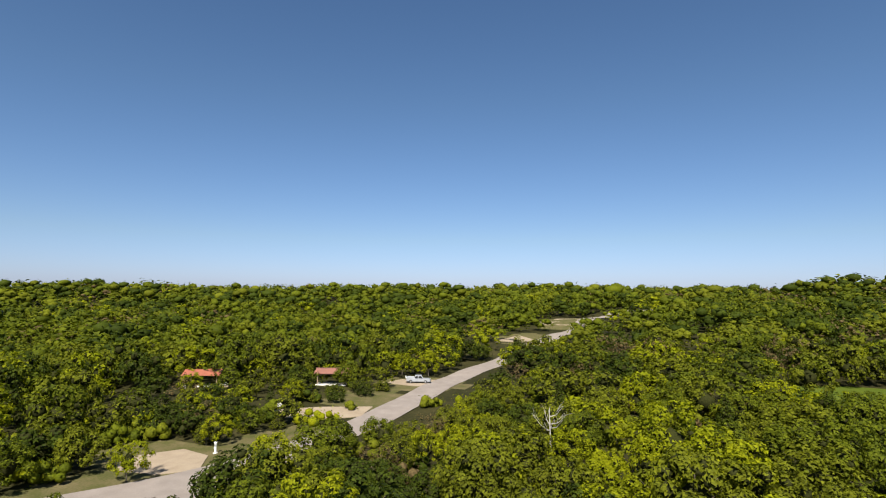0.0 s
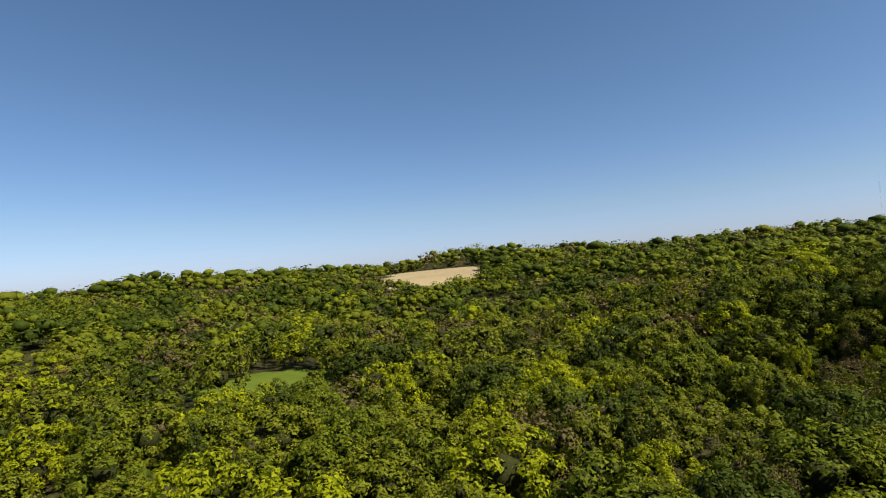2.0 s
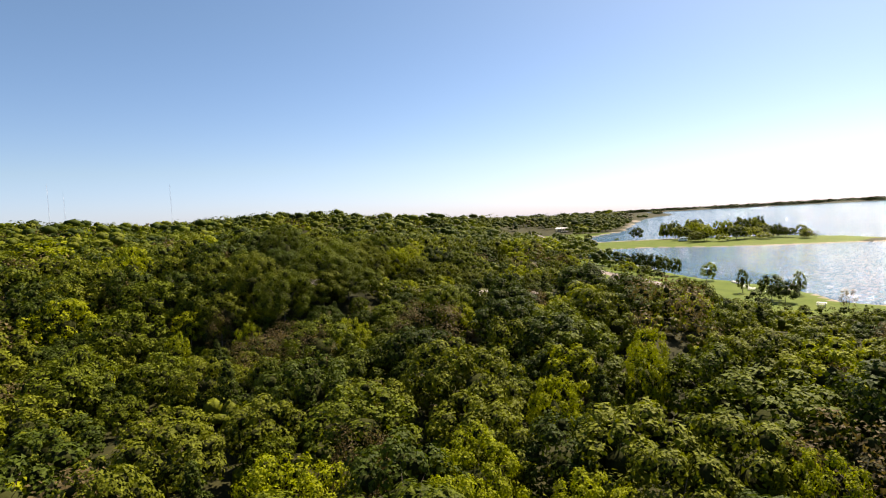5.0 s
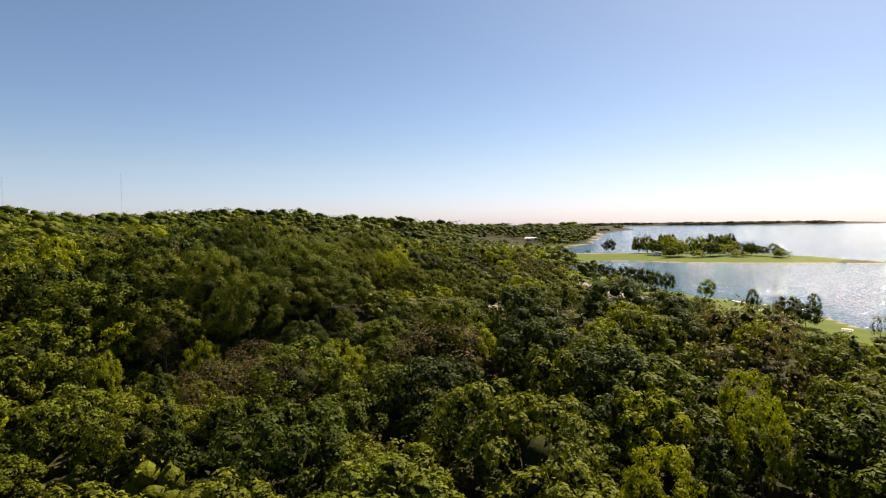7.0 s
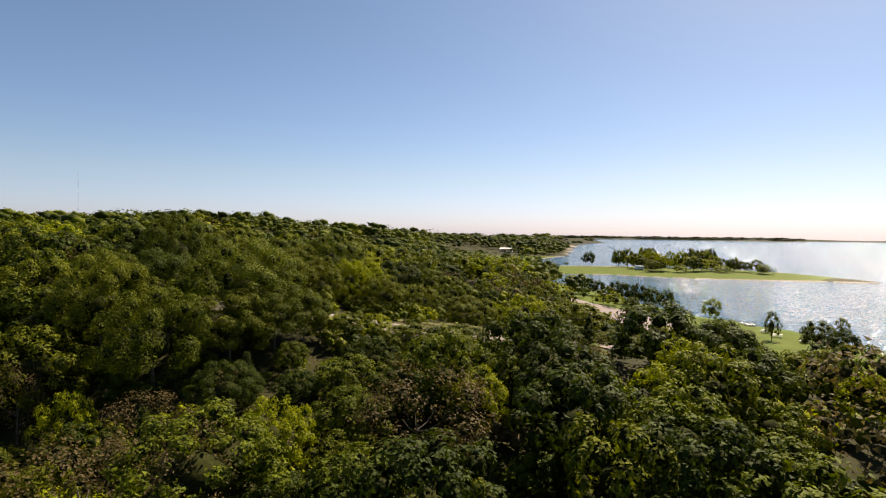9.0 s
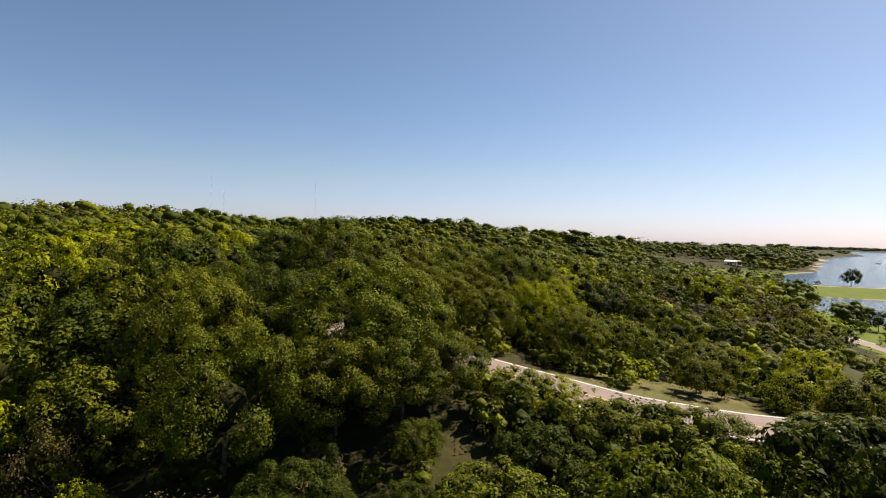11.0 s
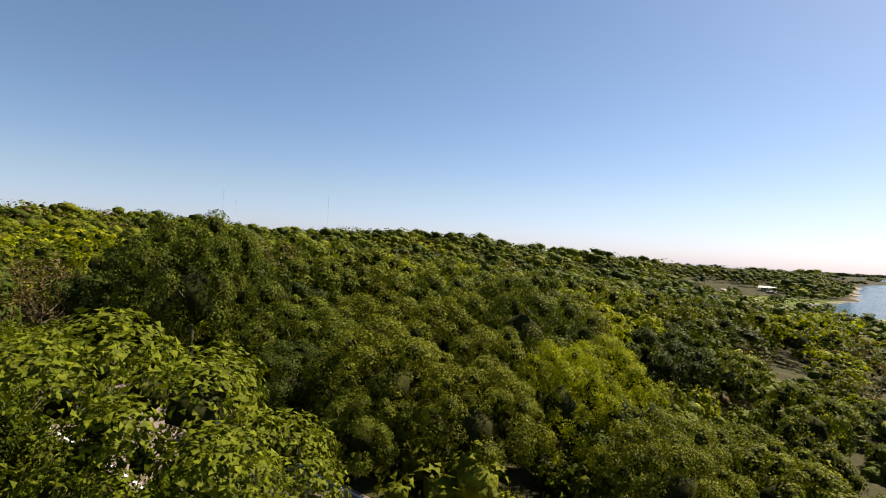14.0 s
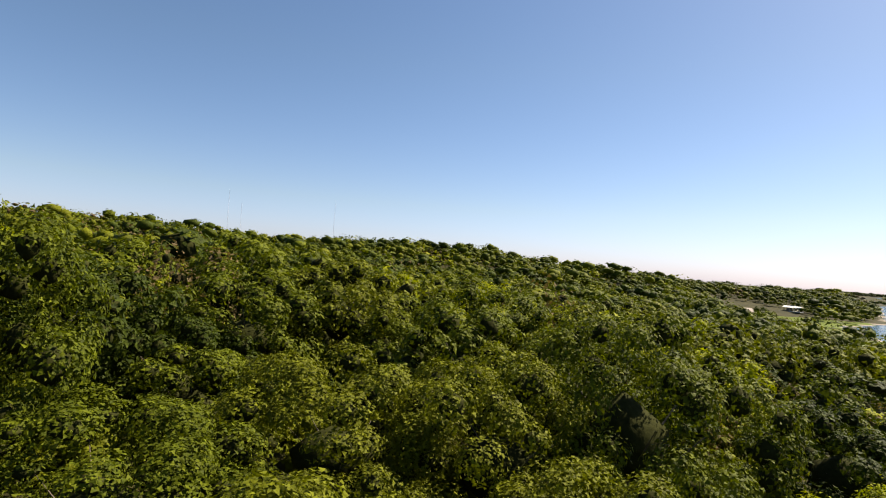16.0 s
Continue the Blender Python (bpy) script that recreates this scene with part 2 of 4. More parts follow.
# ---- lake ----
WATER, wn_, wl_, wb_ = material("lake_water", 0.1, 0.5)
wb_.inputs["Base Color"].default_value = (0.02, 0.07, 0.115, 1)
wb_.inputs["IOR"].default_value = 1.33
wtc = wn_.new("ShaderNodeTexCoord")
waves = wn_.new("ShaderNodeTexNoise")
waves.inputs["Scale"].default_value, waves.inputs["Detail"].default_value = 1.3, 4
wl_.new(wtc.outputs["Object"], waves.inputs["Vector"])
# choppy wavelets tilt the surface every way
tilt, lean_, flat = wn_.new("ShaderNodeVectorMath"), wn_.new("ShaderNodeVectorMath"), wn_.new("ShaderNodeVectorMath")
tilt.operation, lean_.operation, flat.operation = "SUBTRACT", "MULTIPLY_ADD", "NORMALIZE"
tilt.inputs[1].default_value = (0.5, 0.5, 0.5)
lean_.inputs[1].default_value, lean_.inputs[2].default_value = (3.2, 3.2, 0.0), (0, 0, 1)
wl_.new(waves.outputs["Color"], tilt.inputs[0])
wl_.new(tilt.outputs["Vector"], lean_.inputs[0])
wl_.new(lean_.outputs["Vector"], flat.inputs[0])
wl_.new(flat.outputs["Vector"], wb_.inputs["Normal"])
lake = new("lake", mesh_of("lake", [(-4600, -4600, 0), (4600, -4600, 0), (4600, -55, 0), (-4600, -55, 0)], [(0, 1, 2, 3)], [WATER]))
tagged(lake, "wide blue lake glittering in the sunlight", "lake", kind="structure")

# ---- roads ----
GRAVEL = noisy("pale_gravel", [(0.3, (0.2088, 0.1584, 0.108)), (0.7, (0.3024, 0.2448, 0.1728))], 0.5, bump=0.3, fine=20)
PINK = noisy("pinkish_asphalt", [(0.3, (0.124, 0.093, 0.0837)), (0.7, (0.1736, 0.1364, 0.124))], 0.4, bump=0.2, fine=20)
ASPHALT = noisy("pale_asphalt", [(0.3, (0.17, 0.1428, 0.1224)), (0.7, (0.2448, 0.2108, 0.1836))], 0.4, bump=0.2, fine=20)


def ribbon(name, line, width, lift, mat):
    """A road's sheet along a smooth line of the plan, laid over the ground."""
    pts = [Vector((x, y, 0)) for x, y in line]
    pts = [pts[0] * 2 - pts[1]] + pts + [pts[-1] * 2 - pts[-2]]
    fine = []
    for i in range(1, len(pts) - 2):
        a, b, c, d = pts[i - 1 : i + 3]
        n = max(2, int((c - b).length / 2.0))
        for j in range(n):
            s = j / n
            fine.append(0.5 * (2 * b + (c - a) * s + (2 * a - 5 * b + 4 * c - d) * s * s + (3 * b - a - 3 * c + d) * s**3))
    fine.append(pts[-2])
    verts, faces, k = [], [], 7
    for i, p in enumerate(fine):
        way = (fine[min(i + 1, len(fine) - 1)] - fine[max(i - 1, 0)]).normalized()
        side = Vector((way.y, -way.x, 0))
        for j in range(k):
            q = p + side * width * (j / (k - 1) - 0.5)
            verts.append((q.x, q.y, gz(p.x, p.y) * 0.6 + gz(q.x, q.y) * 0.4 + lift))
    for i in range(len(fine) - 1):
        for j in range(k - 1):
            a = i * k + j
            faces.append((a, a + 1, a + k + 1, a + k))
    return new(name, mesh_of(name, verts, faces, [mat], smooth=True)), fine


ROAD_N = [(-110, -5), (-75, 22), (-54, 40), (-45, 53), (-40, 64), (-37, 77), (-36, 91), (-36, 105), (-36.8, 120), (-37.2, 137), (-35, 157), (-33, 182), (-31.5, 207), (-27, 233), (-23, 258), (-18, 280), (-6, 325), (15, 420)]
ROAD_E = [(210, 95), (160, 62), (130, 45), (119, 36), (111, 28.5), (100.5, 19.5), (95, 14.5), (91, 10.5), (87.5, 5.5), (84.5, 0), (82.5, -6), (81, -20), (82, -42), (89, -60), (99, -72), (112, -81), (128, -88), (150, -92)]
PARK_ROAD = [(452, -326), (420, -310), (345, -275), (312, -262), (292, -268), (268, -300), (240, -322), (215, -335)]
road_n, line_n = ribbon("road", ROAD_N, 7.0, 0.12, ASPHALT)
tagged(road_n, "pale asphalt park road winding through the woods", "road", kind="structure")
road_e, line_e = ribbon("road", ROAD_E, 6.6, 0.12, PINK)
tagged(road_e, "pinkish grey asphalt road bending past the trees", "road", kind="structure")
branch, line_b = ribbon("road", [(-40.5, 61), (-35, 53), (-31, 42), (-29, 26), (-30, 8)], 6.0, 0.135, ASPHALT)
tagged(branch, "pale asphalt side road joining the park road", "road", kind="structure")
park_road, line_p = ribbon("road", PARK_ROAD, 6.0, 0.15, ASPHALT)
tagged(park_road, "pale road along the lakeside lawn", "road", kind="structure")


def stripe(parent, line, offset, width, mat, name, dash=0.0, gap=0.0):
    """Painted lines: each stretch a thin strip of its own, a hand over the asphalt."""
    run, verts, faces = 0.0, [], []
    for i in range(len(line) - 1):
        p, q = line[i], line[i + 1]
        way = (q - p).normalized()
        side = Vector((way.y, -way.x, 0))
        w1 = (line[min(i + 2, len(line) - 1)] - p).normalized()
        side1 = Vector((w1.y, -w1.x, 0))
        run += (q - p).length
        if dash and run % (dash + gap) > dash:
            continue
        b = len(verts)
        for c, sd in ((p, side), (q, side1)):
            for k in (-0.5, 0.5):
                v = c + sd * (offset + width * k)
                verts.append((v.x, v.y, gz(c.x, c.y) * 0.6 + gz(v.x, v.y) * 0.4 + 0.135))
        faces.append((b, b + 1, b + 3, b + 2))
    ob = new(name, mesh_of(name, verts, faces, [mat]))
    ob.parent = parent
    return ob


WHITE_PAINT = noisy("white_road_paint", [(0.3, (0.44, 0.424, 0.4)), (0.6, (0.624, 0.616, 0.592))], 1.5, bump=0.1)
YELLOW_PAINT = noisy("yellow_road_paint", [(0.3, (0.3375, 0.225, 0.0375)), (0.6, (0.465, 0.315, 0.06))], 1.5, bump=0.1)
for off in (-3.0, 3.0):
    stripe(road_e, line_e, off, 0.14, WHITE_PAINT, "edge_line")
stripe(road_e, line_e, 0.0, 0.13, YELLOW_PAINT, "centre_line", 3.0, 3.0)


def pad(name, outline, lift, mat, label):
    """A flat gravel or concrete pad on the ground."""
    bm = bmesh.new()
    low = [bm.verts.new((x, y, gz(x, y) - 0.05)) for x, y in outline]
    top = [bm.verts.new((x, y, gz(x, y) + lift)) for x, y in outline]
    bm.faces.new(top)
    for i in range(len(low)):
        k = (i + 1) % len(low)
        bm.faces.new((low[i], low[k], top[k], top[i]))
    bmesh.ops.recalc_face_normals(bm, faces=bm.faces)
    me = bpy.data.meshes.new(name)
    bm.to_mesh(me)
    bm.free()
    me.materials.append(mat)
    return tagged(new(name, me), label, "pavement", kind="structure")


pad("driveway", [(-51, 127), (-49, 134), (-38, 137), (-36.5, 128), (-42, 126)], 0.10, GRAVEL, "pale gravel drive beside the park road")
pad("driveway", [(-57, 63), (-52, 70), (-46.5, 69), (-43, 64), (-46.5, 60.5), (-52, 60)], 0.10, GRAVEL, "pale gravel camping pad beside the road")
pad("driveway", [(-57, 92), (-49, 99.5), (-40.5, 104), (-39, 97), (-44, 92.5), (-50, 90.5)], 0.10, GRAVEL, "pale gravel drive between shrubs")
pad("driveway", [(-89, 103.5), (-81, 109.5), (-78, 106), (-86, 100)], 0.10, GRAVEL, "concrete slab under the picnic shelter")
pad("driveway", [(-45, 264), (-25, 259), (-21, 270), (-36, 277)], 0.12, GRAVEL, "pale gravel turnout by the road")
pad("driveway", [(-47, 209), (-34, 206), (-31, 214), (-42, 225)], 0.12, GRAVEL, "pale gravel drive off the road")
pad("driveway", [(96, -69), (106, -65), (126, -72), (134, -86), (121, -86), (106, -80)], 0.10, PINK, "pinkish asphalt lot beside the lakeside lawn")

# ---- trees ----
rng = np.random.default_rng(7)


def crown_points(kind, count, seed, up=0.3, n=30, loose=0.28):
    """Leaf sprays on the outer skins of many clumps: a crown about one metre in radius, standing on z = 0."""
    r = np.random.default_rng(seed)
    clumps = []
    n = max(8, int(n * {"oak": 1.0, "lime": 1.1, "cone": 0.8, "sparse": 0.5, "shrub": 0.7}[kind]))
    grow = math.sqrt(30 / n)
    lobes = [(r.uniform(0, 6.283), r.uniform(-0.2, 0.8), r.uniform(0.08, 0.2)) for _ in range(5)]
    for i in range(n):
        u, a = (i + r.random()) / n, i * 2.39996 + r.uniform(-0.35, 0.35)
        if kind == "cone":
            h = u * 2.2
            rad = 0.72 * (1 - h / 2.45)
            clumps.append((rad * 0.6 * math.cos(a), rad * 0.6 * math.sin(a), 0.25 + h, 0.14 + 0.28 * (1 - h / 2.3)))
        else:
            h = -0.55 + 1.5 * u
            rad = math.sqrt(max(0.02, 1 - min(1, (h * 1.0)) ** 2)) * r.uniform(0.62, 0.98)
            rad *= 0.9 + sum(k * max(0, math.cos(a - b)) * (1 - min(1, abs(h - c))) for b, c, k in lobes)
            size = {"oak": r.uniform(0.2, 0.36), "lime": r.uniform(0.16, 0.29), "sparse": r.uniform(0.15, 0.3), "shrub": r.uniform(0.25, 0.4)}[kind] * grow
            lift = {"oak": 0.96, "lime": 1.02, "sparse": 1.0, "shrub": 0.62}[kind]
            tall = {"oak": 0.76, "lime": 0.9, "sparse": 0.85, "shrub": 0.55}[kind]
            clumps.append((rad * math.cos(a), rad * math.sin(a), lift + h * tall + r.uniform(-0.12, 0.12), size))
    c = np.array(clumps)
    axis = c[:, :3] - (0, 0, c[:, 2].mean() * 0.9)
    axis /= np.linalg.norm(axis, axis=1)[:, None] + 1e-6
    axis[:, 2] += 0.35
    pick = r.choice(len(c), count, p=c[:, 3] ** 2 / (c[:, 3] ** 2).sum())
    d = r.normal(size=(count, 3)) + axis[pick] * 0.7
    d /= np.linalg.norm(d, axis=1)[:, None]
    at = c[pick, :3] + d * c[pick, 3:4] * np.where(r.random((count, 1)) < 0.15, r.uniform(0.3, 0.8, (count, 1)), r.uniform(0.8, 1.1, (count, 1))) * (1, 1, 0.85)
    if kind in ("sparse", "lime"):
        at += r.normal(size=at.shape) * (0.09 if kind == "sparse" else 0.03)
    nrm = d + r.normal(size=(count, 3)) * loose
    nrm[:, 2] += up
    nrm /= np.linalg.norm(nrm, axis=1)[:, None]
    return c, at, nrm


def sprays(at, nrm, size, r):
    """Small three-cornered leaf sprays, each turned its own way."""
    t = np.cross(nrm, r.normal(size=nrm.shape))
    t /= np.linalg.norm(t, axis=1)[:, None] + 1e-9
    b = np.cross(nrm, t)
    s = size * r.uniform(0.55, 1.45, (len(at), 1))
    w = r.uniform(0.5, 0.85, (len(at), 1))
    v = np.stack([at + t * s, at - t * s * 0.6 - b * s * w, at - t * s * 0.6 + b * s * w], 1)
    return v.reshape(-1, 3), np.arange(len(at) * 3).reshape(-1, 3)


ICO = bmesh.new()
bmesh.ops.create_icosphere(ICO, subdivisions=1, radius=1)
ICO_V = np.array([v.co[:] for v in ICO.verts])
ICO_F = np.array([[v.index for v in f.verts] for f in ICO.faces])
ICO.free()


def blob(scale, at, base, wob):
    """A lumpy inner mass."""
    return ICO_V * wob * scale + at, ICO_F + base


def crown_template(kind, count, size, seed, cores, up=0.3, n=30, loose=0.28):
    """Sprays over an inner mass that stops the view through; cores: how many lumps that has."""
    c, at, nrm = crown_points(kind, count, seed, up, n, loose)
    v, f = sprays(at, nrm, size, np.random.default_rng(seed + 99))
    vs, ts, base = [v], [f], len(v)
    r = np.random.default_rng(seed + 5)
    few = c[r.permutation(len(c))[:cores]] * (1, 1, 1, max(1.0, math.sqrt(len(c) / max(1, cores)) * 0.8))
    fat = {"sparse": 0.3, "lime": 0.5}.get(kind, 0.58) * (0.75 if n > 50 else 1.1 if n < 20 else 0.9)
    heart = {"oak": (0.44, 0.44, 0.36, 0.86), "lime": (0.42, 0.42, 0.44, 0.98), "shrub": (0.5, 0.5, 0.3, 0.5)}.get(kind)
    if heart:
        # a core at the crown's middle; finer crowns have deep shade in its colour
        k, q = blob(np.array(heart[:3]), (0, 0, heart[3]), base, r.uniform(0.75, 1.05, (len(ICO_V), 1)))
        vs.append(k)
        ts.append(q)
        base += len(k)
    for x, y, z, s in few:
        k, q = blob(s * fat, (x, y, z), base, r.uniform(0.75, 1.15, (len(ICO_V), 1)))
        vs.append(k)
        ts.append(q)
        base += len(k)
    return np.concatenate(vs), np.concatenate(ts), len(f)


def tube(bm, points, r0, r1, sides):
    rings = []
    for i, p in enumerate(points):
        way = (points[min(i + 1, len(points) - 1)] - points[max(i - 1, 0)]).normalized()
        a = way.orthogonal().normalized()
        b = way.cross(a)
        rad = r0 + (r1 - r0) * i / (len(points) - 1)
        rings.append([bm.verts.new(p + (a * math.cos(k * 6.283 / sides) + b * math.sin(k * 6.283 / sides)) * rad) for k in range(sides)])
    for lo, hi in zip(rings, rings[1:]):
        for k in range(sides):
            bm.faces.new((lo[k], lo[(k + 1) % sides], hi[(k + 1) % sides], hi[k]))
    bm.faces.new(rings[-1])


def trunk_mesh(name, height, radius, seed, limbs=6, mat=None, reach=0.55, twigs=0):
    """A tapered, slightly bent trunk with limbs that rise into the crown."""
    r = random.Random(seed)
    bm = bmesh.new()
    bend = Vector((r.uniform(-0.1, 0.1), r.uniform(-0.1, 0.1), 0)) * height
    spine = [Vector((0, 0, -0.3)), Vector((0, 0, height * 0.25)) + bend * 0.2, Vector((0, 0, height * 0.6)) + bend * 0.7, Vector((0, 0, height * 0.95)) + bend]
    tube(bm, spine, radius, radius * 0.3, 7)
    for i in range(limbs):
        start = spine[1].lerp(spine[3], r.uniform(0.25, 0.8))
        a = i * 6.283 / limbs + r.uniform(-0.4, 0.4)
        out = Vector((math.cos(a), math.sin(a), r.uniform(0.5, 1.1))) * height * reach * r.uniform(0.6, 1.0)
        tube(bm, [start, start + out * 0.5 + Vector((0, 0, -0.05 * height)), start + out], radius * 0.4, radius * 0.08, 5)
        for k in range(twigs):
            p = start + out * r.uniform(0.4, 0.95)
            tw = (out.normalized() + Vector((r.uniform(-1, 1), r.uniform(-1, 1), r.uniform(-0.2, 1)))).normalized() * height * 0.22
            tube(bm, [p, p + tw * 0.5 + Vector((0, 0, 0.02 * height)), p + tw], radius * 0.15, radius * 0.04, 4)
    me = bpy.data.meshes.new(name)
    bm.to_mesh(me)
    bm.free()
    me.materials.append(mat or BARK)
    return me


WAY = np.array([e for _, e, _, _ in PATH])


def way_distance(x, y):
    """Distance in the plan to the flight's way, and its height there."""
    best, z = np.full(x.shape, 1e9), np.full(x.shape, 22.0)
    for a, b in zip(WAY, WAY[1:]):
        e = b - a
        k = np.clip(((x - a[0]) * e[0] + (y - a[1]) * e[1]) / max(1e-6, e[0] ** 2 + e[1] ** 2), 0, 1)
        d = np.hypot(x - a[0] - k * e[0], y - a[1] - k * e[1])
        z = np.where(d < best, a[2] + e[2] * k, z)
        best = np.minimum(best, d)
    return best, z


def line_distance(x, y, line):
    best = np.full(x.shape, 1e9)
    for p in line:
        best = np.minimum(best, np.hypot(x - p.x, y - p.y))
    return best


# centre and half widths of the openings in the woods
CLEARINGS = [(50, 139, 13, 11), (-43, 131, 10, 7), (-51, 65, 9, 8), (-46, 110, 8, 9), (-48, 96, 9, 5), (-39, 216, 10, 14), (-33, 267, 12, 11), (95, 2, 5, 6.5), (87, -10, 4, 6), (-42, 50, 12, 9), (-43, 74, 6, 11), (-28, 97, 4.5, 13), (-28, 122, 4, 9), (-82, 102.5, 6, 5), (-58.5, 116, 4, 3.5),
             (400, -300, 75, 42), (320, -262, 45, 35), (92, 118, 5, 3), (470, -345, 60, 22), (90, -70, 26, 12), (115, -76, 20, 13), (277, -82, 12, 6)]


def is_open(x, y):
    """Where no tree of the woods stands."""
    out = np.zeros(x.shape, bool)
    for cx, cy, rx, ry in CLEARINGS:
        out |= ((x - cx) / rx) ** 2 + ((y - cy) / ry) ** 2 < 1
    ln = line_distance(x, y, line_n[::2])
    out |= (ln < np.where(y < 150, 7.2, 5.6)) | ((ln < 11) & (y > 190))
    out |= line_distance(x, y, line_e[::2]) < np.where(x < 112, 4.9, 4.7)
    out |= line_distance(x, y, line_b[::2]) < 5.5
    out |= line_distance(x, y, line_p[::2]) < 8
    out |= ((0.71 * (x - 246) + 0.70 * (y - 286)) / 72) ** 2 + ((0.70 * (x - 246) - 0.71 * (y - 286)) / 40) ** 2 < 1
    sd = shore_distance(x, y)
    out |= sd < 5
    out |= (sd < 24) & (x > 20) & (x < 122) & (y < 0)
    out |= (sd < 12) & (x < 200)
    out |= (x > 140) & (x < 400) & (y < -195) & (y > -420)
    return out


def tree_height(x, y):
    tall = step(x + 0.35 * y, 92, 116) * (1 - step(-y, 0, 22))
    shore = step(-y, 0, 32) * (1 - step(x, 120, 160))
    return (7.0 + 0.8 * tall + 2.5 * step(np.hypot(x - 40, y - 40), 150, 350)) * (1 - 0.57 * shore)


def patches(x, y):
    """Slow drifts in the mix of trees."""
    return 0.5 + 0.5 * np.sin(x * 0.031 + 1.3 * np.sin(y * 0.027)) * np.sin(y * 0.037 + 1.1 * np.sin(x * 0.023 + 2))


def choose(a, x, y):
    p = float(patches(np.array(x), np.array(y)))
    front = y > 50 and x < 70
    # more dark leaf in this zone: shaded crown sides put into the tree mix
    dim = 8 < x < 86 and 8 < y <= 50
    east = x + 0.3 * y > 85 and x < 330 and y > -30
    # duller mix far off: brownish slopes, with distance haze put into leaf colours
    far = math.hypot(x - 40, y - 40) > 170
    lime = 0.03 if far else 0.20 if front else 0.08 if dim else 0.10 if east else 0.16
    brown = 0.05 + (0.08 + 0.14 * p if x > 60 and y > 70 else 0)
    olive = 0.20 if far else 0.34 if front else 0.18 if dim else 0.30
    deep = 0.34 if far else 0.42 if dim else 0.22 if front else 0.12 + 0.14 * (1 - p)
    for leaf, share in (("lime", lime), ("brown", brown), ("olive", olive), ("deep", deep)):
        if a < share:
            return leaf
        a -= share
    return "oak"


LEAVES = {"oak": ("oak", "deep", "olive", "lime"), "lime": ("lime", "olive", "oak"), "cone": ("deep",), "sparse": ("brown", "olive"), "shrub": ("oak", "olive", "lime", "deep")}
FULL = {"oak": 1.98, "lime": 2.08, "cone": 2.75, "sparse": 2.02, "shrub": 1.35}
POOL = {"oak": 4, "lime": 3, "cone": 2, "sparse": 2, "shrub": 3}


def pool(count, size, clumps, cores, up=0.4, loose=0.28):
    """Crowns of each kind at one fineness: sprays as many and as large as the nearness asks."""
    out = {}
    for kind, n in POOL.items():
        some = int(count * {"oak": 1.0, "lime": 1.0, "cone": 0.8, "sparse": 0.45, "shrub": 0.7}[kind])
        out[kind] = [crown_template(kind, some, size * {"oak": 1.0, "lime": 0.95}.get(kind, 0.9), 11 * s + len(kind) * 7, cores, up, clumps, loose) for s in range(n)]
    return out


NEAREST, CLOSE, FINE, MIDDLE = pool(25000, 0.0175, 64, 36, 0.3, 0.34), pool(7000, 0.033, 48, 30, 0.3, 0.28), pool(2600, 0.053, 32, 22, 0.3, 0.25), pool(640, 0.089, 22, 8, 0.3, 0.25)
COARSE, ROUGH, POOR = pool(190, 0.108, 14, 5, 0.2, 0.3), pool(64, 0.125, 10, 4, 0.2, 0.3), pool(420, 0.095, 20, 5)
NEAR_MESH = {}
NO_QUADS = np.zeros((0, 4), int)
for tier, crowns in (("nearest", NEAREST), ("close", CLOSE), ("fine", FINE)):
    for kind in POOL:
        for s, (v, q, leaves) in enumerate(crowns[kind]):
            for leaf in LEAVES[kind]:
                NEAR_MESH[tier, kind, s, leaf] = mesh_of("crown", v, NO_QUADS, [LEAF[leaf], CORE_SHADE], [], tris=q, tri_index=np.arange(len(q)) >= leaves)
TRUNKS = [trunk_mesh("trunk", 1.25, 0.04, s) for s in range(4)]
LABELS = {
    "oak": "broad green oak with a rounded leafy crown", "deep": "dark green tree with a dense rounded crown", "olive": "olive green tree with an airy crown",
    "lime": "bright yellow-green tree in fresh spring leaf", "brown": "thin russet-brown tree with sparse leaves",
}
KIND_OF = {"oak": "oak", "deep": "oak", "olive": "oak", "lime": "lime", "brown": "sparse"}


def tree(x, y, height, radius, leaf, kind=None, tier="close", group="woodland trees", lean=0.0, label=""):
    """A tree of its own: a trunk with limbs and a crown of leaf sprays."""
    kind = kind or KIND_OF[leaf]
    which = int(rng.integers(POOL[kind]))
    top = new("shrub" if kind == "shrub" else "tree")
    top.matrix_basis = pose(x, y, gz(x, y) - 0.05, lean, 0, rng.uniform(0, 360) if not lean else -25)
    text = {"cone": "dark conical juniper among the other trees", "shrub": "low rounded " + ("yellow-green" if leaf == "lime" else "green") + " shrub on the grass"}.get(kind, LABELS[leaf])
    tagged(top, label or text, "shrub" if kind == "shrub" else "tree", "shrubs" if kind == "shrub" else group)
    sz = height / FULL[kind]
    t = new("trunk", TRUNKS[int(rng.integers(len(TRUNKS)))])
    c = new("crown", NEAR_MESH[tier, kind, which, leaf])
    for o in (t, c):
        o.parent = top
    k = 0.4 if kind == "shrub" else 0.9
    t.scale = (sz * k, sz * k, sz * k)
    c.scale = (radius, radius, sz)
    return top


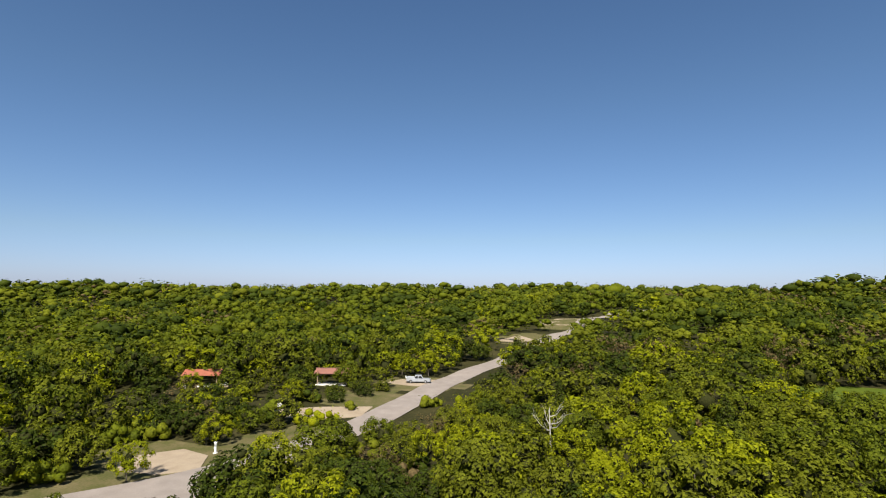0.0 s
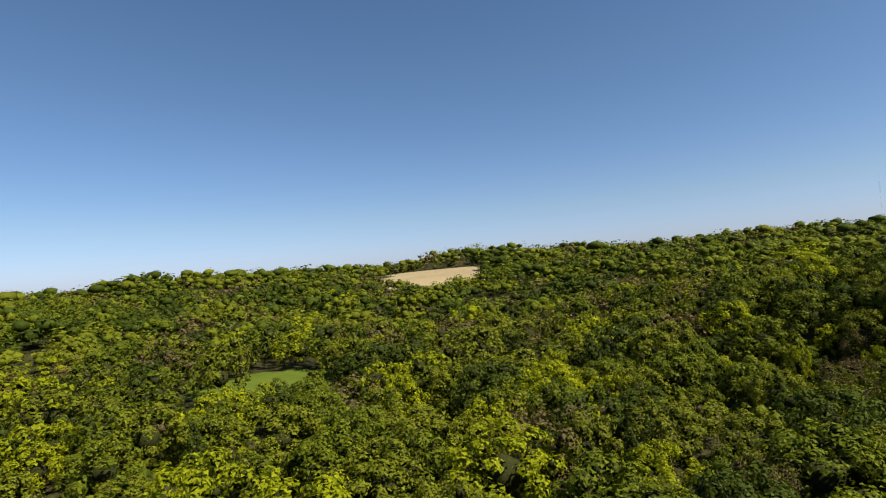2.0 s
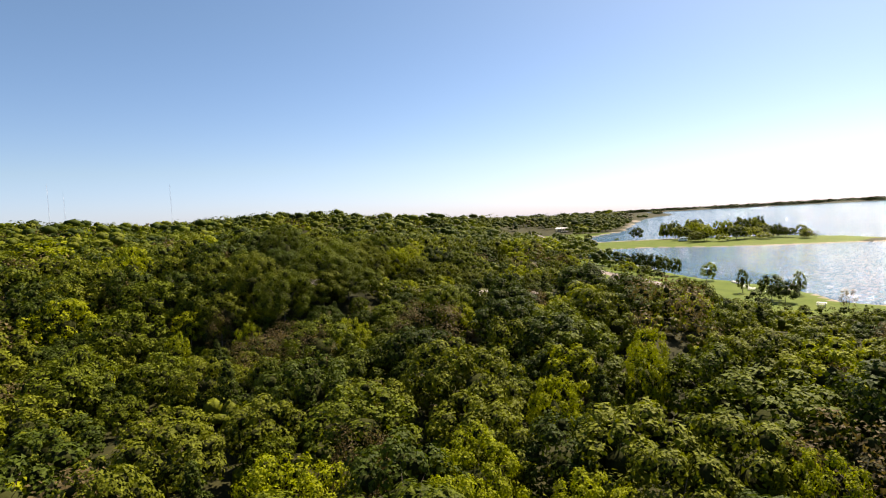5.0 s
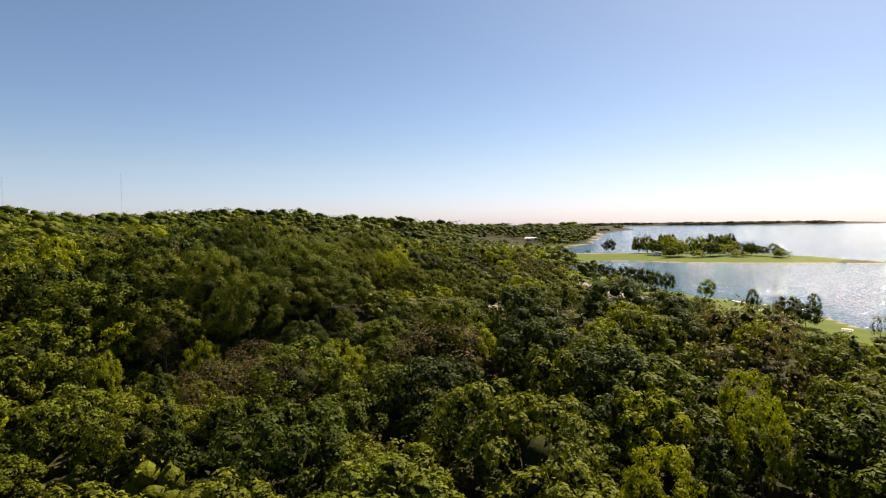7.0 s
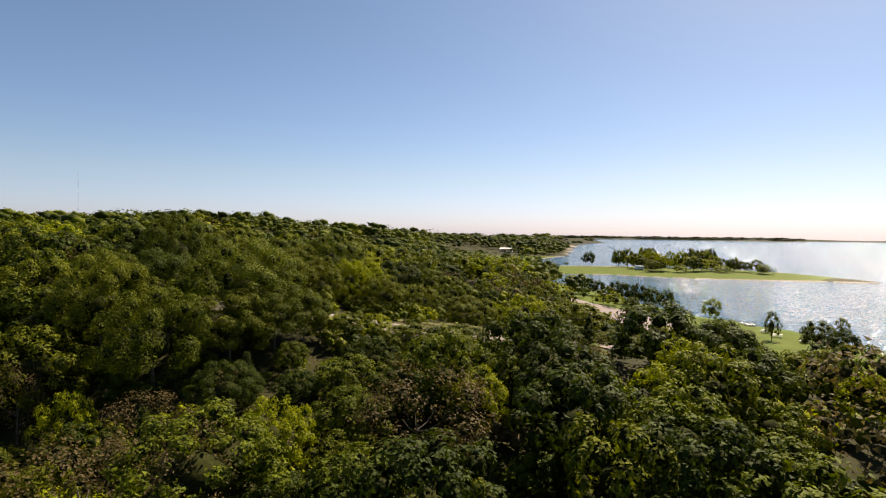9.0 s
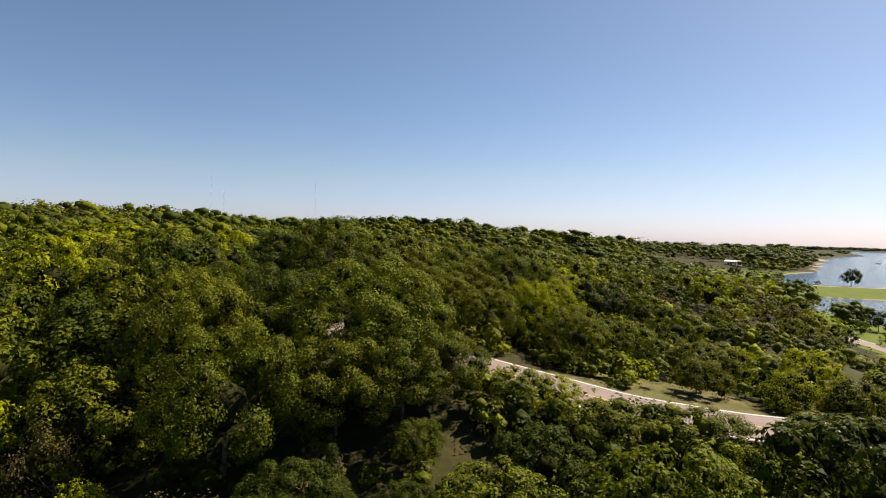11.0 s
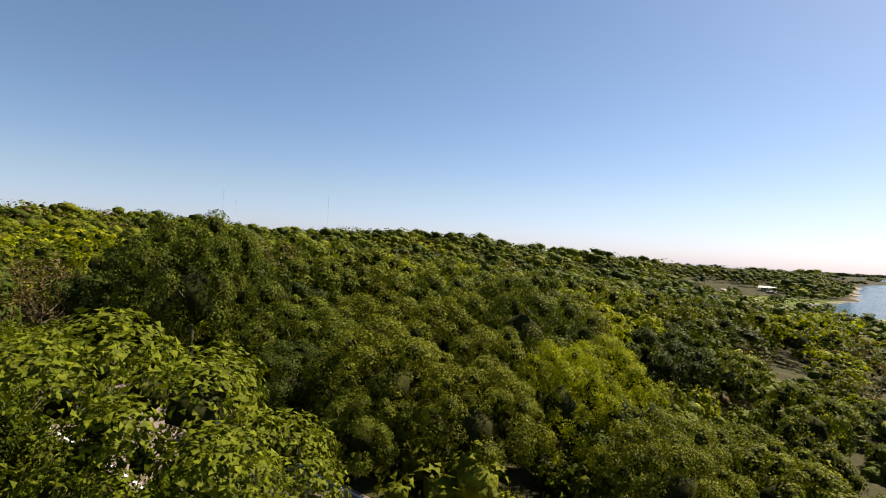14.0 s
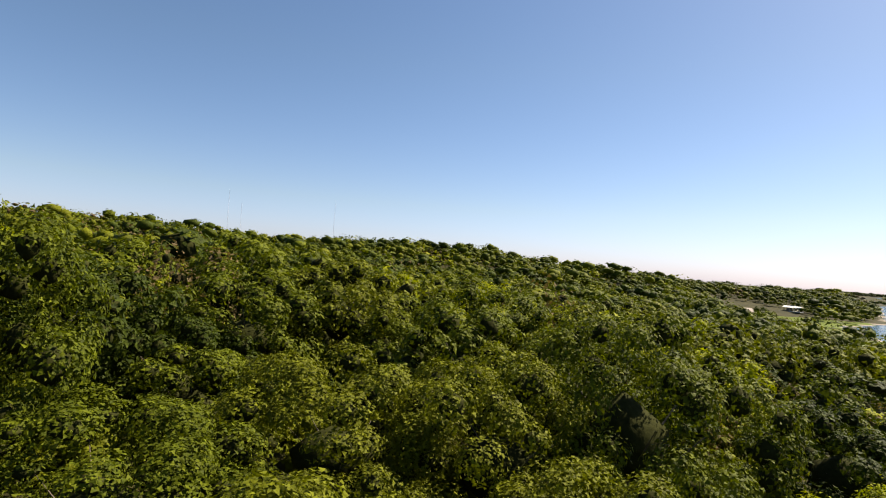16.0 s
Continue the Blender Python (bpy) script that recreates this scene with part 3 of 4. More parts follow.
# trees that stand out, others placed to hide the road from the camera: x, y, height of the top over the lake, crown
# radius, leaf
MARKS = [(41, 28, 9.6, 2.4, "lime"), (34, 41.5, 10.2, 3.2, "lime"), (37, 53.5, 10.5, 3.4, "lime"), (30, 46, 10, 2.8, "lime"), (26, 39, 9.5, 2.6, "lime"), (19, 28, 10, 2.4, "lime"), (43.5, 11.6, 11.2, 2.2, "lime"), (39.5, 17, 11.0, 2.0, "lime"), (73.3, 34.3, 11.8, 2.2, "lime"), (86, 44.5, 11, 1.8, "lime"), (87.5, 54, 10.8, 1.7, "lime"), (71, 17.7, 11.8, 2.6, "lime"), (67, 8, 11, 2.8, "lime"),
         (70, 53, 10.8, 3.2, "olive"), (77, 89, 10, 2.6, "lime"), (96.7, 94.4, 11.8, 2.6, "lime"), (144, 164, 11, 3, "lime"), (2, 90, 9.8, 4.6, "lime"), (-8, 69, 9.6, 3.6, "lime"), (10, 72, 9.8, 3, "lime"), (23, 62, 10.4, 3, "olive"), (44, 77, 10, 3, "lime"), (42, 63, 11, 3.2, "olive"), (58, 123, 10.5, 3.4, "deep"), (40, 47.5, 9.8, 2.2, "brown"), (92, 47.5, 12.2, 1.8, "brown"),
         (95.6, 28.6, 22.2, 5.9, "oak"), (94.6, 26.4, 20.0, 3.4, "oak"), (92.2, 23.6, 17.2, 2.8, "oak"), (85.5, 15, 13.4, 2.6, "olive"), (76.5, 22, 11.6, 3.0, "deep"), (80, 25, 12.4, 3.0, "oak"), (79.5, 19, 12, 2.8, "oak"), (83.5, 20.5, 13, 2.6, "deep"), (75, 27.5, 11, 2.8, "oak"), (83, 9, 13.0, 2.6, "oak"), (81.2, 2, 12.6, 2.4, "olive"), (89.3, 16.6, 14.0, 2.0, "lime"), (79, -4.5, 12.2, 2.6, "oak"), (77.5, -11, 11, 2.8, "olive"), (76.6, -18, 10.2, 2.6, "oak"), (76.6, -25, 9.8, 2.6, "olive"), (77, -32, 9.4, 2.5, "oak"), (78, -40, 9.0, 2.6, "oak"), (81, -49, 8.4, 2.5, "olive"), (85, -57, 7.6, 2.4, "oak"), (90.4, 18.8, 14.4, 2.2, "oak"), (91.5, 27, 18, 4.2, "oak"), (91, 31.5, 17.6, 4, "olive"), (98.7, 41, 21, 4.6, "olive"), (102.5, 35.5, 21.2, 4.0, "deep"), (90.5, 38.2, 18.4, 4.4, "oak"), (121.3, 29.3, 26.0, 4.6, "oak"), (120.3, 6.2, 23.2, 4.6, "oak"), (120.7, 16.8, 20.9, 4.2, "olive"), (119.5, 11.5, 21.2, 3.8, "olive"), (111, 18, 20.2, 3.8, "olive"),
         (111.7, 4.6, 19.1, 3.2, "lime"), (108.6, 9, 19.2, 2.8, "lime"), (102.1, 7, 17.2, 3.0, "olive"), (137, 21, 23, 4.6, "oak"), (142, 15, 24, 4.6, "olive"), (124.5, -10, 18, 4, "deep"), (114, -15, 15.5, 3.4, "oak"), (99, -4.5, 14, 2.8, "olive"), (102.5, 0.5, 15.6, 2.8, "olive"), (107, 14.5, 18.6, 3.2, "olive"), (112.5, 23, 18.6, 3.0, "deep"), (107.5, 20, 17.4, 2.4, "oak"), (117.5, 22.5, 20.2, 4, "oak"), (129, 41, 21.2, 3, "brown"), (128, 1, 20.8, 4.4, "deep"), (131, 9, 22, 4.4, "oak"), (113, 11.5, 19.6, 3.4, "olive"), (105.5, 33, 20.6, 3.6, "oak"), (110, 39, 21, 4.2, "oak")]
taken = np.array([(m[0], m[1], m[3]) for m in MARKS])

# the stretch where the flight skims the crowns
CLOSE_LINE = [Vector(p) for p in ((86, 31, 0), (93, 27, 0), (101, 21, 0), (109, 16, 0), (119, 11, 0))]


def in_view(x, y):
    """The land towards which the flight looks."""
    return ~((x < 1 + (59 - y) * 0.25) & (y < (12 - x) * 0.53))


gridded = []
for pitch, lo, hi in ((5.6, 0, 135), (8.0, 135, 300), (11.4, 300, 640)):
    xs, ys = np.meshgrid(np.arange(-430, 740, pitch), np.arange(-190, 700, pitch))
    xs, ys = xs.ravel() + rng.uniform(-0.42, 0.42, xs.size) * pitch, ys.ravel() + rng.uniform(-0.42, 0.42, ys.size) * pitch
    near, cz = way_distance(xs, ys)
    keep = (near >= lo) & (near < hi) & (in_view(xs, ys) | (near < 90))
    xs, ys, near, cz = xs[keep], ys[keep], near[keep], cz[keep]
    keep = ~is_open(xs, ys)
    for mx, my, mr in taken:
        keep &= np.hypot(xs - mx, ys - my) > mr * 0.85 + 1.2
    keep &= rng.random(len(xs)) > 0.03
    xs, ys, near, cz = xs[keep], ys[keep], near[keep], cz[keep]
    skim = line_distance(xs, ys, CLOSE_LINE)
    # broad old trees crowd out their neighbours
    size = rng.random(len(xs))
    big = np.where((size > 0.84) & (skim > 36), rng.uniform(1.25, 1.6, len(xs)), 1.0)
    alive = np.ones(len(xs), bool)
    if lo < 300:
        for i in np.nonzero(big > 1)[0]:
            if alive[i]:
                gone = np.hypot(xs - xs[i], ys - ys[i]) < pitch * 0.78 * big[i]
                gone[i] = False
                alive &= ~gone
    xs, ys, near, cz, skim, big = xs[alive], ys[alive], near[alive], cz[alive], skim[alive], big[alive]
    gridded.append(np.stack([np.where(skim < 26, skim * 0.5, near), xs, ys, ground_z(xs, ys), tree_height(xs, ys) * rng.uniform(0.58, 1.25, len(xs)) * (0.72 + 0.28 * big), rng.random(len(xs)), rng.random(len(xs)), cz, {5.6: 1.0, 8.0: 1.46}.get(pitch, 1.7) * (0.45 + 0.55 * big), near, skim], -1))
wood = np.concatenate(gridded)
wood = wood[np.argsort(wood[:, 0])]
for x, y, top, r, leaf in MARKS:
    tree(x, y, top - gz(x, y), r, leaf, None, "nearest" if 86 < x < 124 and y > 3 and top > 15.5 else "close" if x > 70 or (x > 15 and y < 60) else "fine")

rest = {"fine": [], "middle": [], "coarse": [], "rough": []}
count = 0
for order, x, y, g, h, a, b, cz, wide, near, skim in wood:
    leaf = choose(a, x, y)
    if x < 8 and y > 20 and y < 150:
        h = min(h, 7.4) if x > -55 else h * 1.15
        h = min(h, 4.6) if -30 < x < -8 and 55 < y < 140 else h
        h = min(h, 5.6) if -70 < x < -28 and 30 < y < 92 else h
        h = min(h, 4.5) if (-92 < x < -44 and 72 < y < 108) or (-68 < x < -46 and 100 < y < 124) else h
    if ((x - 46) / 15) ** 2 + ((y - 120) / 14) ** 2 < 1:
        h = min(h, 3.4)
    if skim < 15:
        h *= 0.62
    if near < 8:
        h = min(h, cz - (3.2 if x < 100 else 2.4) - g)
        leaf = "olive" if leaf == "lime" and x > 80 else leaf
    low = 82 < x < 118 and y < 7 - 0.25 * (x - 82)
    if low:
        h, leaf = h * 0.85, ("lime" if b < 0.5 else "olive" if b < 0.75 else "oak")
    kind = "cone" if leaf == "deep" and b < 0.25 else "shrub" if low and b > 0.7 else KIND_OF[leaf] if b < 0.8 else ("lime" if leaf in ("olive", "oak") else KIND_OF[leaf])
    if kind == "shrub":
        h *= 0.6
    r = h * ((0.36 if h > 8.5 else 0.44) + 0.14 * b) * wide if kind not in ("cone",) else h * 0.32
    if not in_view(x, y):
        rest["coarse"].append((x, y, g, h, r, leaf, kind))
    elif near < 62 and count < 200:
        tree(x, y, h, r, leaf, kind, "nearest" if skim < 9 or (near < 12 and x > 82) else "close" if skim < 20 or (skim < 34 and x > 106 and h > 6) else "fine")
        count += 1
    else:
        rest["fine" if near < 52 else "middle" if near < 125 else "coarse" if near < 300 else "rough"].append((x, y, g, h, r, leaf, kind))


def forest(name, trees, crowns, label):
    """Many crowns as one mass; each keeps its own size, turn and leaf."""
    vs, ts, tx, base = [], [], [], 0
    for x, y, g, h, w, leaf, kind in trees:
        some = crowns[kind]
        v, q, leaves = some[int(rng.integers(len(some)))]
        a = rng.uniform(0, 6.283)
        ca, sa = math.cos(a) * w, math.sin(a) * w
        vs.append(np.stack([v[:, 0] * ca - v[:, 1] * sa + x, v[:, 0] * sa + v[:, 1] * ca + y, v[:, 2] * (h / FULL[kind]) + g], -1))
        ts.append(q + base)
        base += len(v)
        # cores of the finer crowns take the shade colour
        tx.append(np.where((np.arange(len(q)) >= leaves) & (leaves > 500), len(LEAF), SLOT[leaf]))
    ob = new(name, mesh_of(name, np.concatenate(vs), NO_QUADS, list(LEAF.values()) + [CORE_SHADE], [], False, np.concatenate(ts), np.concatenate(tx)))
    return tagged(ob, label, "trees", kind="stuff")


if rest["fine"]:
    forest("woodland", rest["fine"], FINE, "mixed green woodland of leafy crowns beside the road")
forest("woodland", rest["middle"], MIDDLE, "mixed green woodland of rounded leafy crowns")
forest("far_woodland", rest["coarse"], COARSE, "distant green woodland covering the slopes")
forest("far_woodland", rest["rough"], ROUGH, "distant green woodland up to the ridge")

# undergrowth between the trunks and along the verges
for lo, hi, pitch, tier, name in ((0, 30, 3.2, POOR, "near"), (0, 110, 4.2, ROUGH, "far")):
    xs, ys = np.meshgrid(np.arange(-100, 170, pitch), np.arange(-70, 160, pitch))
    xs, ys = xs.ravel() + rng.uniform(-0.45, 0.45, xs.size) * pitch, ys.ravel() + rng.uniform(-0.45, 0.45, ys.size) * pitch
    near, _ = way_distance(xs, ys)
    skim = line_distance(xs, ys, CLOSE_LINE)
    keep = (skim < 30) if name == "near" else (skim >= 30) & (near < 70)
    keep &= in_view(xs, ys) & (line_distance(xs, ys, line_e[::2]) > 4.6) & (line_distance(xs, ys, line_n[::2]) > 5) & (shore_distance(xs, ys) > 26) & (rng.random(len(xs)) > 0.15)
    for cx, cy, rx, ry in CLEARINGS:
        keep &= ((xs - cx) / rx) ** 2 + ((ys - cy) / ry) ** 2 > (1 if cy > 30 or cy < -20 else 0.25)
    xs, ys = xs[keep], ys[keep]
    low = [(x, y, g - 0.1, h, h * rng.uniform(0.6, 0.9), choose(a, x, y), "shrub") for x, y, g, h, a in zip(xs, ys, ground_z(xs, ys), rng.uniform(0.9, 3.0, len(xs)), rng.random(len(xs)))]
    forest("undergrowth", low, tier, "tangled green undergrowth between the trees")

ang, dist = rng.uniform(-1.1, 2.75, 1100), 560 + 1500 * rng.random(1100) ** 0.9
fx, fy = 60 + dist * np.sin(ang), 40 + dist * np.cos(ang)
keep = ((fx < -430) | (fx > 740) | (fy < -190) | (fy > 700) | (way_distance(fx, fy)[0] > 640)) & ~is_open(fx, fy)
fx, fy = fx[keep], fy[keep]
ha, hb = rng.random(len(fx)), rng.random(len(fx))
gz_far = ground_z(fx, fy)
hills = [(x, y, g, 11 + 4 * b, 12 + 5 * b, choose(a, x, y), "oak") for x, y, g, a, b in zip(fx, fy, gz_far, ha, hb)]
# the woods right behind the lakeside park
px, py = np.meshgrid(np.arange(230, 900, 15), np.arange(-800, -185, 15))
px, py = px.ravel() + rng.uniform(-4, 4, px.size), py.ravel() + rng.uniform(-4, 4, py.size)
keep = ~is_open(px, py) & (shore_distance(px, py) > 10) & (px - 230 > (-190 - py) * 0.55)
px, py = px[keep], py[keep]
pg = ground_z(px, py)
hills += [(x, y, g, 7 + 3 * b, 5.5 + 2 * b, choose(a, x, y), "oak") for x, y, g, a, b in zip(px, py, pg, rng.random(len(px)), rng.random(len(px)))]
# the low wooded shore across the lake
for i in range(420):
    u = rng.random()
    x, y = 1330 + 1500 * u + rng.uniform(-60, 160), -3715 + 560 * u + rng.uniform(-260, 0)
    hills.append((x, y, 1.0, 16 + 8 * rng.random(), 30, "deep", "oak"))
forest("hill_woodland", hills, ROUGH, "hazy green woods on the far hills")

# ---- trees by the lake ----
for x, y, h, r, leaf in ((147, -115, 6.8, 3.0, "deep"), (140, -111.5, 7.2, 2.8, "deep"), (134.5, -109.5, 7.6, 2.6, "deep"), (129, -107.5, 7.4, 2.3, "oak"), (123.5, -106, 7.0, 2.2, "oak"), (160, -122, 6.5, 3.4, "deep")):
    tree(x, y, h, r, leaf, "oak", "fine", "trees by the shore")
tree(107.5, -99, 6.2, 2.5, "lime", "lime", "fine", "trees by the shore", 24, "leaning yellow-green willow on the lawn by the lake")
tree(85, -80, 6.6, 1.5, "olive", "lime", "fine", "trees by the shore")
tree(74.5, -74, 6.2, 3.0, "oak", "oak", "fine", "trees by the shore")
tree(70, -71, 5.6, 2.8, "deep", "oak", "fine", "trees by the shore")
tree(74, -86, 6.4, 1.4, "oak", "lime", "fine", "trees by the shore")
tree(57, -70, 4.6, 1.4, "brown", "sparse", "fine", "trees by the shore")
for x, y, h, r in ((287, -290, 11.5, 4.4), (317, -302, 5.5, 2.4), (314, -265, 6.5, 3.2), (331, -248, 9, 4.2), (376, -262, 9.5, 4.5), (352, -240, 6, 3), (300, -240, 5, 2.4), (279, -220, 5, 3), (405, -268, 7, 3.5)):
    tree(x, y, h, r, "deep" if h > 8 else "oak", "oak", "fine", "trees in the lakeside park")
for i in range(58):
    u, w = rng.random(), rng.random()
    x, y = 217 - 58 * u + 64 * w, -256 - 46 * u - 48 * w
    tree(x, y, rng.uniform(5, 13) * (0.75 + 0.5 * w), rng.uniform(3.4, 5.2), ("olive", "lime", "oak", "lime", "olive")[i % 5], "lime" if i % 3 == 0 else "oak", "fine", "trees on the spit")
for x, y, h, r in ((192, -303, 6.5, 2.2), (186, -307, 6, 2), (178, -302, 5.5, 1.8), (170, -298, 5.2, 1.6), (165, -300, 4.5, 1.4)):
    tree(x, y, h, r, "olive", "sparse", "fine", "trees on the spit")

# shrubs on the verges of the road bend
for x, y, h, r, leaf in ((93.5, 0, 3.2, 2.2, "olive"), (89, -5, 3.2, 2.0, "lime"), (86.5, -9, 3.6, 2.3, "olive"), (98, -7, 4.0, 2.6, "olive"), (79, 4, 2.4, 1.6, "olive"), (81, 9, 2.2, 1.5, "lime")):
    tree(x, y, h, r, leaf, "shrub")

# low scrub and saplings on the dry verges by the park road
for x, y, h, r, leaf in ((-52, 74, 2.4, 1.8, "olive"), (-56, 78, 2.8, 2.0, "oak"), (-50, 80, 1.6, 1.3, "olive"), (-47, 84, 1.4, 1.2, "olive"), (-45, 88, 1.8, 1.3, "olive"), (-52, 86, 2.2, 1.6, "oak"), (-58, 84, 2.6, 1.9, "olive"), (-49, 104, 2.2, 1.7, "deep"),
                         (-52, 108, 2.6, 2.0, "oak"), (-47, 112, 2.2, 1.7, "deep"), (-50, 115, 2.8, 2.2, "oak"), (-53, 102, 2.0, 1.6, "olive"), (-46, 118, 2.4, 1.8, "olive"), (-66, 98, 2.2, 1.6, "olive"), (-70, 102, 2.6, 1.9, "oak"), (-74, 98, 2.4, 1.8, "lime")):
    tree(x, y, h, r, leaf, "shrub", "fine")
for x, y, h, r, leaf in ((-56, 100, 4.6, 2.2, "lime"), (-47.5, 57.5, 5.0, 2.2, "lime"), (-28.5, 73, 5.2, 2.6, "oak"), (-62, 110, 5.4, 2.4, "deep"), (-55, 117.5, 5.4, 2.6, "oak"), (-76, 94, 5, 2.4, "lime"), (-45, 141, 6.6, 3.2, "lime"), (-52, 140, 6.0, 3.0, "lime")):
    tree(x, y, h, r, leaf, None, "fine", "trees by the park road")

# bare grey tree
dead = new("dead_tree")
dead.matrix_basis = pose(-1.9, 80.5, gz(-1.9, 80.5), 0, 0, 40)
tagged(dead, "bare grey-white dead tree with forked limbs", "tree")
dt = new("trunk", trunk_mesh("dead_trunk", 7.4, 0.16, 12, 7, GREY_BARK, 0.36, 3))
dt.parent = dead

# ---- things ----
def plain(name, rgb, rough=0.5, metal=0.0, spec=0.5, vary=0.12, scale=1.5):
    """Paint, metal, concrete: a colour with light wear."""
    lo, hi = tuple(c * (1 - vary) for c in rgb), tuple(min(1, c * (1 + vary)) for c in rgb)
    return noisy(name, [(0.3, lo), (0.7, hi)], scale, rough, 0.05, 8, spec, metal)


SILVER = plain("silver_car_paint", (0.34, 0.355, 0.38), 0.3, 0.3)
TYRE = plain("tyre_rubber", (0.02, 0.02, 0.02), 0.8)
CHROME = plain("wheel_alloy", (0.5, 0.5, 0.52), 0.3, 0.9)
DARK_GLASS = plain("dark_car_glass", (0.015, 0.018, 0.02), 0.08)
RED_ROOF = plain("red_metal_roof", (0.26, 0.085, 0.05), 0.55, 0.0, 0.4, 0.2)
BROWN_ROOF = plain("brown_roof", (0.2, 0.09, 0.065), 0.6, 0.0, 0.4, 0.2)
TIMBER = plain("weathered_timber", (0.22, 0.16, 0.11), 0.8)
CONCRETE = plain("pale_concrete", (0.55, 0.53, 0.49), 0.85)
WHITE = plain("white_paint", (0.78, 0.78, 0.76), 0.5)
BLACK = plain("black_iron", (0.03, 0.03, 0.03), 0.6)
STEEL = plain("grey_steel", (0.35, 0.36, 0.37), 0.5, 0.6)
# steel paled towards the sky's tone: the far masts' faintness put into the colour
PALE_STEEL = plain("sky_toned_steel", (0.55, 0.60, 0.66), 0.6, 0.2)
STONE = plain("limestone", (0.50, 0.47, 0.42), 0.9, 0.0, 0.2, 0.25, 3)
LAMP_RED = plain("red_lamp", (0.4, 0.02, 0.02), 0.3)
CLEAR = plain("lamp_glass", (0.75, 0.75, 0.72), 0.1)


def part(name, bm, mat, parent, label=""):
    me = bpy.data.meshes.new(name)
    bmesh.ops.recalc_face_normals(bm, faces=bm.faces)
    bm.to_mesh(me)
    bm.free()
    me.materials.append(mat)
    ob = new(name, me)
    ob.parent = parent
    return tagged(ob, label)


def box(sx, sy, sz, at=(0, 0, 0), bevel=0.02, turn=None):
    """A bevelled box, its middle at the place given."""
    bm = bmesh.new()
    bmesh.ops.create_cube(bm, size=1)
    bmesh.ops.scale(bm, vec=(sx, sy, sz), verts=bm.verts)
    if bevel:
        bmesh.ops.bevel(bm, geom=bm.edges[:], offset=min(bevel, sx * 0.4, sy * 0.4, sz * 0.4), segments=2, affect="EDGES", profile=0.7)
    if turn:
        bmesh.ops.transform(bm, matrix=Euler([radians(a) for a in turn]).to_matrix().to_4x4(), verts=bm.verts)
    bmesh.ops.translate(bm, vec=at, verts=bm.verts)
    return bm


def rod(r0, r1, length, at=(0, 0, 0), sides=10, turn=None):
    bm = bmesh.new()
    bmesh.ops.create_cone(bm, cap_ends=True, segments=sides, radius1=r0, radius2=r1, depth=length)
    if turn:
        bmesh.ops.transform(bm, matrix=Euler([radians(a) for a in turn]).to_matrix().to_4x4(), verts=bm.verts)
    bmesh.ops.translate(bm, vec=at, verts=bm.verts)
    return bm


def prism(profile, width, bevel=0.03):
    """A side outline in x and z, carried across y and rounded."""
    bm = bmesh.new()
    a = [bm.verts.new((x, -width / 2, z)) for x, z in profile]
    b = [bm.verts.new((x, width / 2, z)) for x, z in profile]
    bm.faces.new(a)
    bm.faces.new(b[::-1])
    for i in range(len(a)):
        k = (i + 1) % len(a)
        bm.faces.new((a[k], a[i], b[i], b[k]))
    bmesh.ops.recalc_face_normals(bm, faces=bm.faces)
    bmesh.ops.bevel(bm, geom=bm.edges[:], offset=bevel, segments=2, affect="EDGES", profile=0.7)
    return bm


def base(name, x, y, turn, label, category, group="", lift=0.0):
    ob = new(name)
    ob.matrix_basis = pose(x, y, gz(x, y) + lift, 0, 0, turn)
    return tagged(ob, label, category, group)


